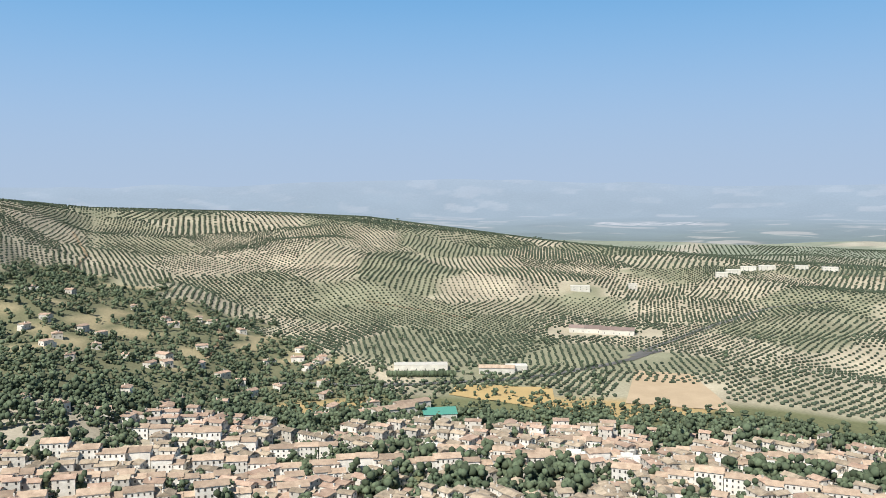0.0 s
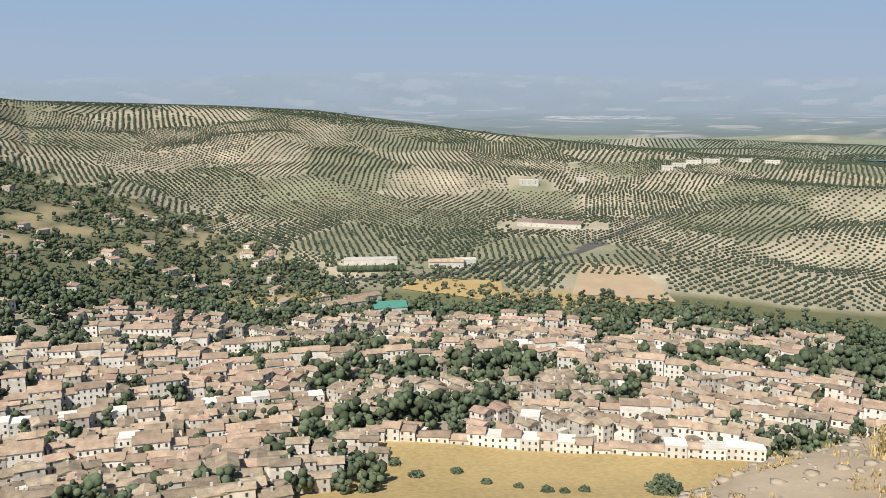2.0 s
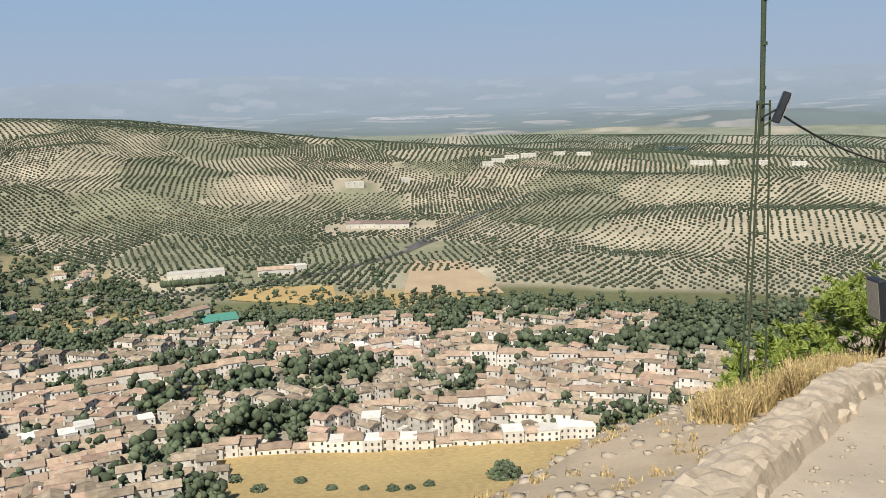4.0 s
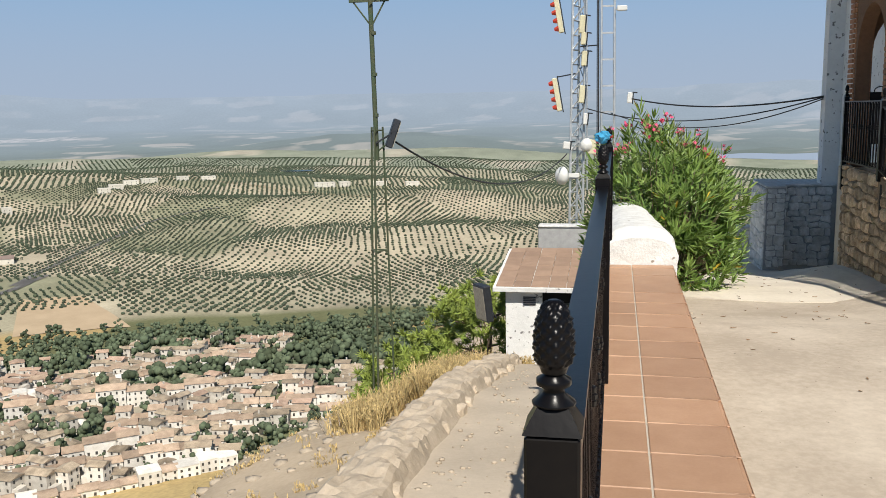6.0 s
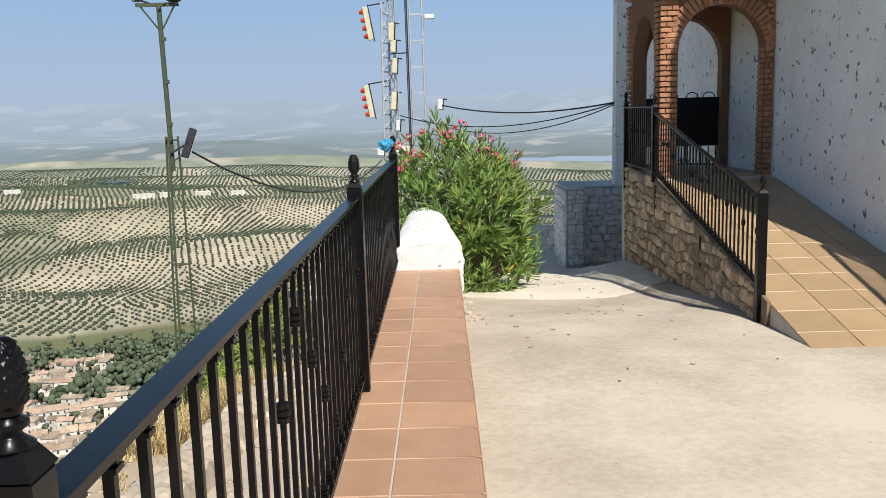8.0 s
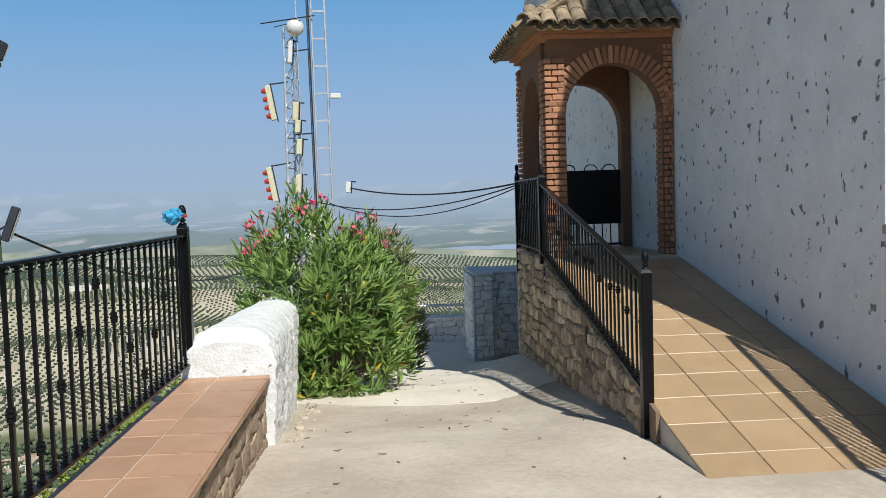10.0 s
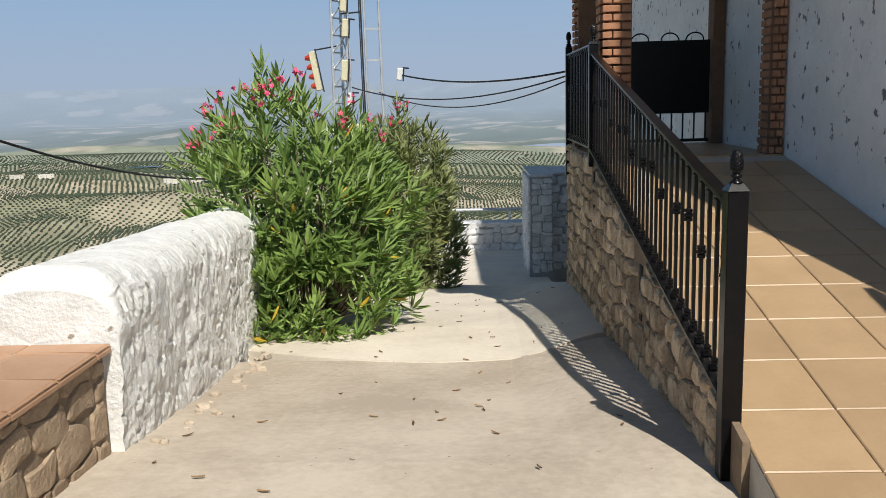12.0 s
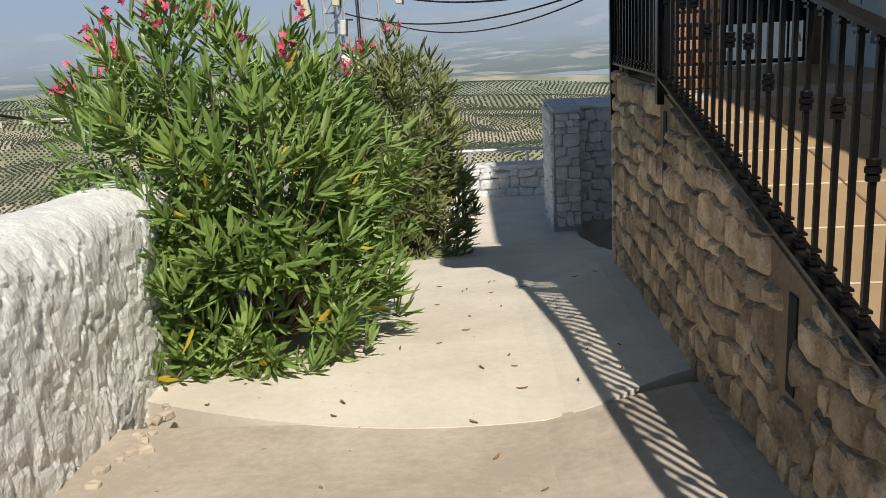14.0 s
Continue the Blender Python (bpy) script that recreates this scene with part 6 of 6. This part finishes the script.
# ---- plants ----
def leaf_cloud(name, leaves, mat):
    """Many leaves as one mesh. Each: base, direction, side, length, width."""
    V, F = [], []
    for b, d, s, L, w in leaves:
        i = len(V)
        up = d.cross(s).normalized()
        V += [b, b + d * L * 0.35 + s * w, b + d * L * 0.35 - s * w, b + d * L * 0.72 + s * w * 0.75 - up * L * 0.03, b + d * L * 0.72 - s * w * 0.75 - up * L * 0.03,
              b + d * L - up * L * 0.10, b + d * L * 0.35 - up * w * 0.35]
        F += [(i, i + 1, i + 6), (i, i + 6, i + 2), (i + 1, i + 3, i + 5, i + 6), (i + 2, i + 6, i + 5, i + 4)]
    return raw(name, V, F, mat)


def unit(r):
    while True:
        v = Vector((r.uniform(-1, 1), r.uniform(-1, 1), r.uniform(-1, 1)))
        if 0.1 < v.length < 1:
            return v.normalized()


def oleander(x, y, z, rx, ry, h, shoots, flowers, seed, label, mat):
    """A bush of many stems from one base; each shoot ends in whorls of narrow leaves, some in pink flowers."""
    r = random.Random(seed)
    ob = thing("oleander_bush", label, "bush", (x, y, z))
    leaves, tips, stems, yellow = [], [], bmesh.new(), []
    for i in range(shoots):
        v = unit(r)
        v.z = abs(v.z) * 1.0 if r.random() < 0.82 else v.z * 0.3
        k = r.uniform(0.62, 1.0) ** 0.6 * (1 + 0.30 * noise.noise(v * 2.6 + Vector((seed, 0, 0)))) * (1.06 if r.random() < 0.12 else 1.0)
        low = max(0.0, min(1.0, (v.z + 0.1) / 0.5))
        tip = Vector((v.x * rx * k * (0.80 + 0.2 * low), v.y * ry * k * (0.8 + 0.2 * low), h * (0.30 + 0.70 * v.z * k) if v.z > 0 else h * r.uniform(0.06, 0.3)))
        if r.random() < 0.30:
            tip.z = h * r.uniform(0.05, 0.40)
            q = r.uniform(0.75, 0.98) / max(0.3, math.hypot(v.x, v.y))
            tip.x, tip.y = v.x * q * rx, v.y * q * ry
        base = Vector((v.x * rx * 0.25, v.y * ry * 0.25, 0.05))
        d = (Vector((v.x, v.y, abs(v.z) + 0.55)) + unit(r) * 0.35).normalized()
        tips.append((tip, d))
        if i % 6 == 0:
            mid = base.lerp(tip, 0.5) + Vector((v.x, v.y, 0)) * 0.05 + Vector((0, 0, 0.12))
            bar(stems, base, mid, 0.012, 4, 0.009)
            bar(stems, mid, tip, 0.009, 4, 0.004)
        L = r.uniform(0.22, 0.38)
        for q in range(r.randint(11, 17)):
            s = r.random() ** 0.7
            p = tip - d * L * (1 - s)
            a = q * 2.4 + r.uniform(-0.3, 0.3)
            side = d.orthogonal().normalized()
            out = (Matrix.Rotation(a, 3, d) @ side)
            ld = (out * (1.25 - 0.75 * s) + d * (0.35 + 0.7 * s) + Vector((0, 0, -0.15))).normalized()
            sd = ld.cross(d)
            sd = sd.normalized() if sd.length > 0.01 else side
            (yellow if r.random() < 0.005 else leaves).append((p, ld, sd, r.uniform(0.12, 0.215), r.uniform(0.011, 0.018)))
    part("foliage", leaf_cloud("foliage", leaves, mat), mat, ob)
    part("stem_frame", stems, M_STEM, ob)
    if yellow:
        part("yellow_leaves", leaf_cloud("yellow_leaves", yellow, M_YLEAF), M_YLEAF, ob, "yellowed dying leaves")
    tips.sort(key=lambda t: -(t[0].z + 0.35 * abs(t[0].x)))
    pick = tips[:flowers * 2]
    r.shuffle(pick)
    for tip, d in pick[:flowers]:
        bm = bmesh.new()
        hub = bm.verts.new(tip + d * 0.03)
        for q in range(r.randint(4, 7)):
            c = tip + d * 0.07 + unit(r) * 0.045
            n = unit(r)
            e = n.orthogonal().normalized()
            heart = bm.verts.new(c)
            bm.faces.new((hub, heart, bm.verts.new(c + e * 0.003)))
            for w in range(5):
                e2 = Matrix.Rotation(2 * math.pi * w / 5, 3, n) @ e
                f2 = n.cross(e2)
                vs = [heart] + [bm.verts.new(p) for p in (c + e2 * 0.015 + f2 * 0.009 + n * 0.004, c + e2 * 0.027 + n * 0.006, c + e2 * 0.015 - f2 * 0.009 + n * 0.004)]
                bm.faces.new(vs)
        part("flower", bm, M_PINK, ob, "pink oleander blossom")
    return ob


oleander(0.45, 3.68, alley(3.68), 1.04, 1.0, 2.05, 660, 34, 3, "dense green oleander bush with pink flowers beside the white wall", M_LEAF)
oleander(0.92, 8.4, alley(8.4), 0.92, 1.0, 2.5, 620, 5, 8, "olive-green oleander bush further down the alley", M_LEAF2)


def needle_clumps(spots, size, mat, name, r):
    V, F = [], []
    for c in spots:
        for _ in range(20):
            d = (unit(r) + Vector((0, 0, 0.5))).normalized()
            s = d.orthogonal().normalized() * size * 0.10
            i = len(V)
            V += [c - s, c + s, c + d * size * r.uniform(0.6, 1.1)]
            F.append((i, i + 1, i + 2))
    return raw(name, V, F, mat)


def pine(x, y, z, rad, h, seed, label):
    r = random.Random(seed)
    ob = thing("pine_tree", label, "tree", (x, y, z))
    trunk = bmesh.new()
    bar(trunk, (0, 0, -1), (0.1, 0, h * 0.8), 0.13, 8, 0.04)
    for i in range(9):
        a = i * 2.4
        bar(trunk, (0.03, 0, h * (0.25 + 0.06 * i)), (rad * 0.8 * math.cos(a), rad * 0.8 * math.sin(a), h * (0.36 + 0.06 * i)), 0.035, 5, 0.012)
    part("trunk", trunk, M_BARK, ob)
    spots = []
    for i in range(120):
        v = unit(r)
        c = Vector((v.x * rad, v.y * rad, h * (0.55 + 0.42 * v.z))) * r.uniform(0.75, 1.0)
        for _ in range(9):
            spots.append(c + unit(r) * rad * 0.24 * r.random())
    part("crown", needle_clumps(spots, 0.23, M_PINE, "crown", r), M_PINE, ob)


pine(-3.1, 11.9, -6.2, 1.45, 3.7, 1, "bright green pine crown below the hut")
pine(-4.5, 11.2, -7.0, 1.5, 3.4, 2, "green pine on the slope beside the hut")
pine(-4.6, 9.2, -6.7, 1.1, 2.6, 5, "small green pine on the slope")


def grass_tuft(r, V, F, c, n, h, spread):
    for _ in range(n):
        a = r.uniform(0, 6.283)
        lean = Vector((math.cos(a), math.sin(a), 0)) * r.uniform(0, spread)
        b = c + Vector((r.uniform(-0.06, 0.06), r.uniform(-0.06, 0.06), 0))
        t = b + lean * h + Vector((0, 0, h * r.uniform(0.55, 1.0)))
        s = Vector((-math.sin(a), math.cos(a), 0)) * r.uniform(0.003, 0.007)
        i = len(V)
        m = b.lerp(t, 0.55) + Vector((0, 0, h * 0.08))
        V += [b - s, b + s, m + s, m - s, t]
        F += [(i, i + 1, i + 2, i + 3), (i + 3, i + 2, i + 4)]
        if r.random() < 0.35:
            for q in range(3):
                p = m.lerp(t, r.random())
                e = unit(r) * 0.03
                i = len(V)
                V += [p, p + e, p + e * 0.6 + Vector((0, 0, 0.03))]
                F += [(i, i + 1, i + 2)]


r = random.Random(21)
V, F = [], []
for _ in range(300):
    y = r.uniform(2.2, 8.0) if r.random() < 0.8 else r.uniform(0.9, 2.4)
    x = -2.3 - abs(r.gauss(0, 0.32)) - (0.35 if y < 2.2 else 0)
    hgt = (0.40 if y < 2.2 else 0.46) * r.uniform(0.6, 1.25)
    grass_tuft(r, V, F, Vector((x, y, slope_z(x, y) - 0.02)), 26, hgt, 0.55)
for _ in range(60):
    y, x = r.uniform(7.0, 8.3), r.uniform(-2.2, -1.6)
    grass_tuft(r, V, F, Vector((x, y, path_z(y) - 0.02)), 18, 0.3, 0.5)
for _ in range(90):
    y, x = r.uniform(3.0, 8.2), r.uniform(-0.55, -0.28)
    grass_tuft(r, V, F, Vector((x, y, path_z(y) - 0.02)), 16, r.uniform(0.3, 0.7), 0.5)
for _ in range(260):
    x, y = r.uniform(-3.0, -2.3), r.uniform(2.2, 7.5)
    grass_tuft(r, V, F, Vector((x, y, slope_z(x, y) - 0.02)), 20, r.uniform(0.12, 0.36), 0.6)
for _ in range(220):
    x, y = r.uniform(-6.0, -2.3), r.uniform(-4, 6)
    grass_tuft(r, V, F, Vector((x, y, slope_z(x, y) - 0.02)), 12, r.uniform(0.05, 0.12), 0.7)
tagged(new("dry_grass", raw("dry_grass", V, F, M_STRAW)), "tall dry yellow grass and weeds along the path", "grass", kind="stuff")

# pebbles on the path, litter leaves on the concrete
r = random.Random(5)
V, F = [], []
PEB = blob(1, 3, 0.7)
spots = []
for _ in range(420):
    y = r.uniform(-3, 7.5)
    x = r.uniform(-1.6, -0.32)
    spots.append((x, y, path_z(y) + 0.004, r.choice((0.008, 0.012, 0.02, 0.03)), 0.8))
for _ in range(500):
    y, x = r.uniform(-4, 5), r.uniform(-5, -2.2)
    spots.append((x, y, slope_z(x, y), r.choice((0.015, 0.03, 0.05, 0.09)), 0.7))
crowns("pebbles", spots, [PEB, blob(1, 8, 0.6)], M_ROCK, "loose pale stones on the dry ground", "stones")

M_LITTER = material("dead_leaf", (0.26, 0.15, 0.06), (0.14, 0.08, 0.035), 0.8, scale=20, fine=90, bump=0.1, spread=0.4)


def litter_mesh(L, w):
    bm = bmesh.new()
    rows = []
    for k in range(5):
        s = k / 4
        ww = w * math.sin(math.pi * (0.12 + 0.8 * s))
        rows.append([bm.verts.new((L * (s - 0.5), q * ww, 0.001 + 0.004 * abs(q) + 0.004 * (2 * s - 1) ** 2)) for q in (-1, 0, 1)])
    for a, b in zip(rows, rows[1:]):
        for i in range(2):
            bm.faces.new((a[i], b[i], b[i + 1], a[i + 1]))
    return mesh_of("dead_leaf", bm, M_LITTER)


LIT = [litter_mesh(0.038, 0.006), litter_mesh(0.055, 0.007), litter_mesh(0.025, 0.007)]
for i in range(96):
    if i < 66:
        y, x = r.uniform(0.2, 6.0), r.uniform(0.5, 2.7)
    else:
        y, x = r.uniform(-5, 1.5), r.uniform(0.55, 3.6)
    if x > 2.75 and y > -1.4:
        continue
    z = paving(x, y) + (0.004 if y > seam(x) else 0) + 0.002
    ob = thing("fallen_leaf", "small dry brown leaf lying on the concrete", "leaf", (x, y, z), "fallen leaves", me=LIT[i % 3])
    ob.rotation_euler = (0, 0, r.uniform(0, 6.28))

# rubble at the foot of the white wall
for i in range(26):
    y = r.uniform(0.1, 2.6)
    x = 0.46 - 0.045 * y + abs(r.gauss(0, 0.07))
    ob = thing("rubble_stone", "small rough pale stone at the foot of the white wall", "stone", (x, y, alley(y) + 0.01), "rubble stones", me=BOULD[i % 8])
    s = r.uniform(0.012, 0.04)
    ob.scale = (s, s * 1.3, s * 0.8)
    ob.rotation_euler = (0, 0, r.uniform(0, 6))
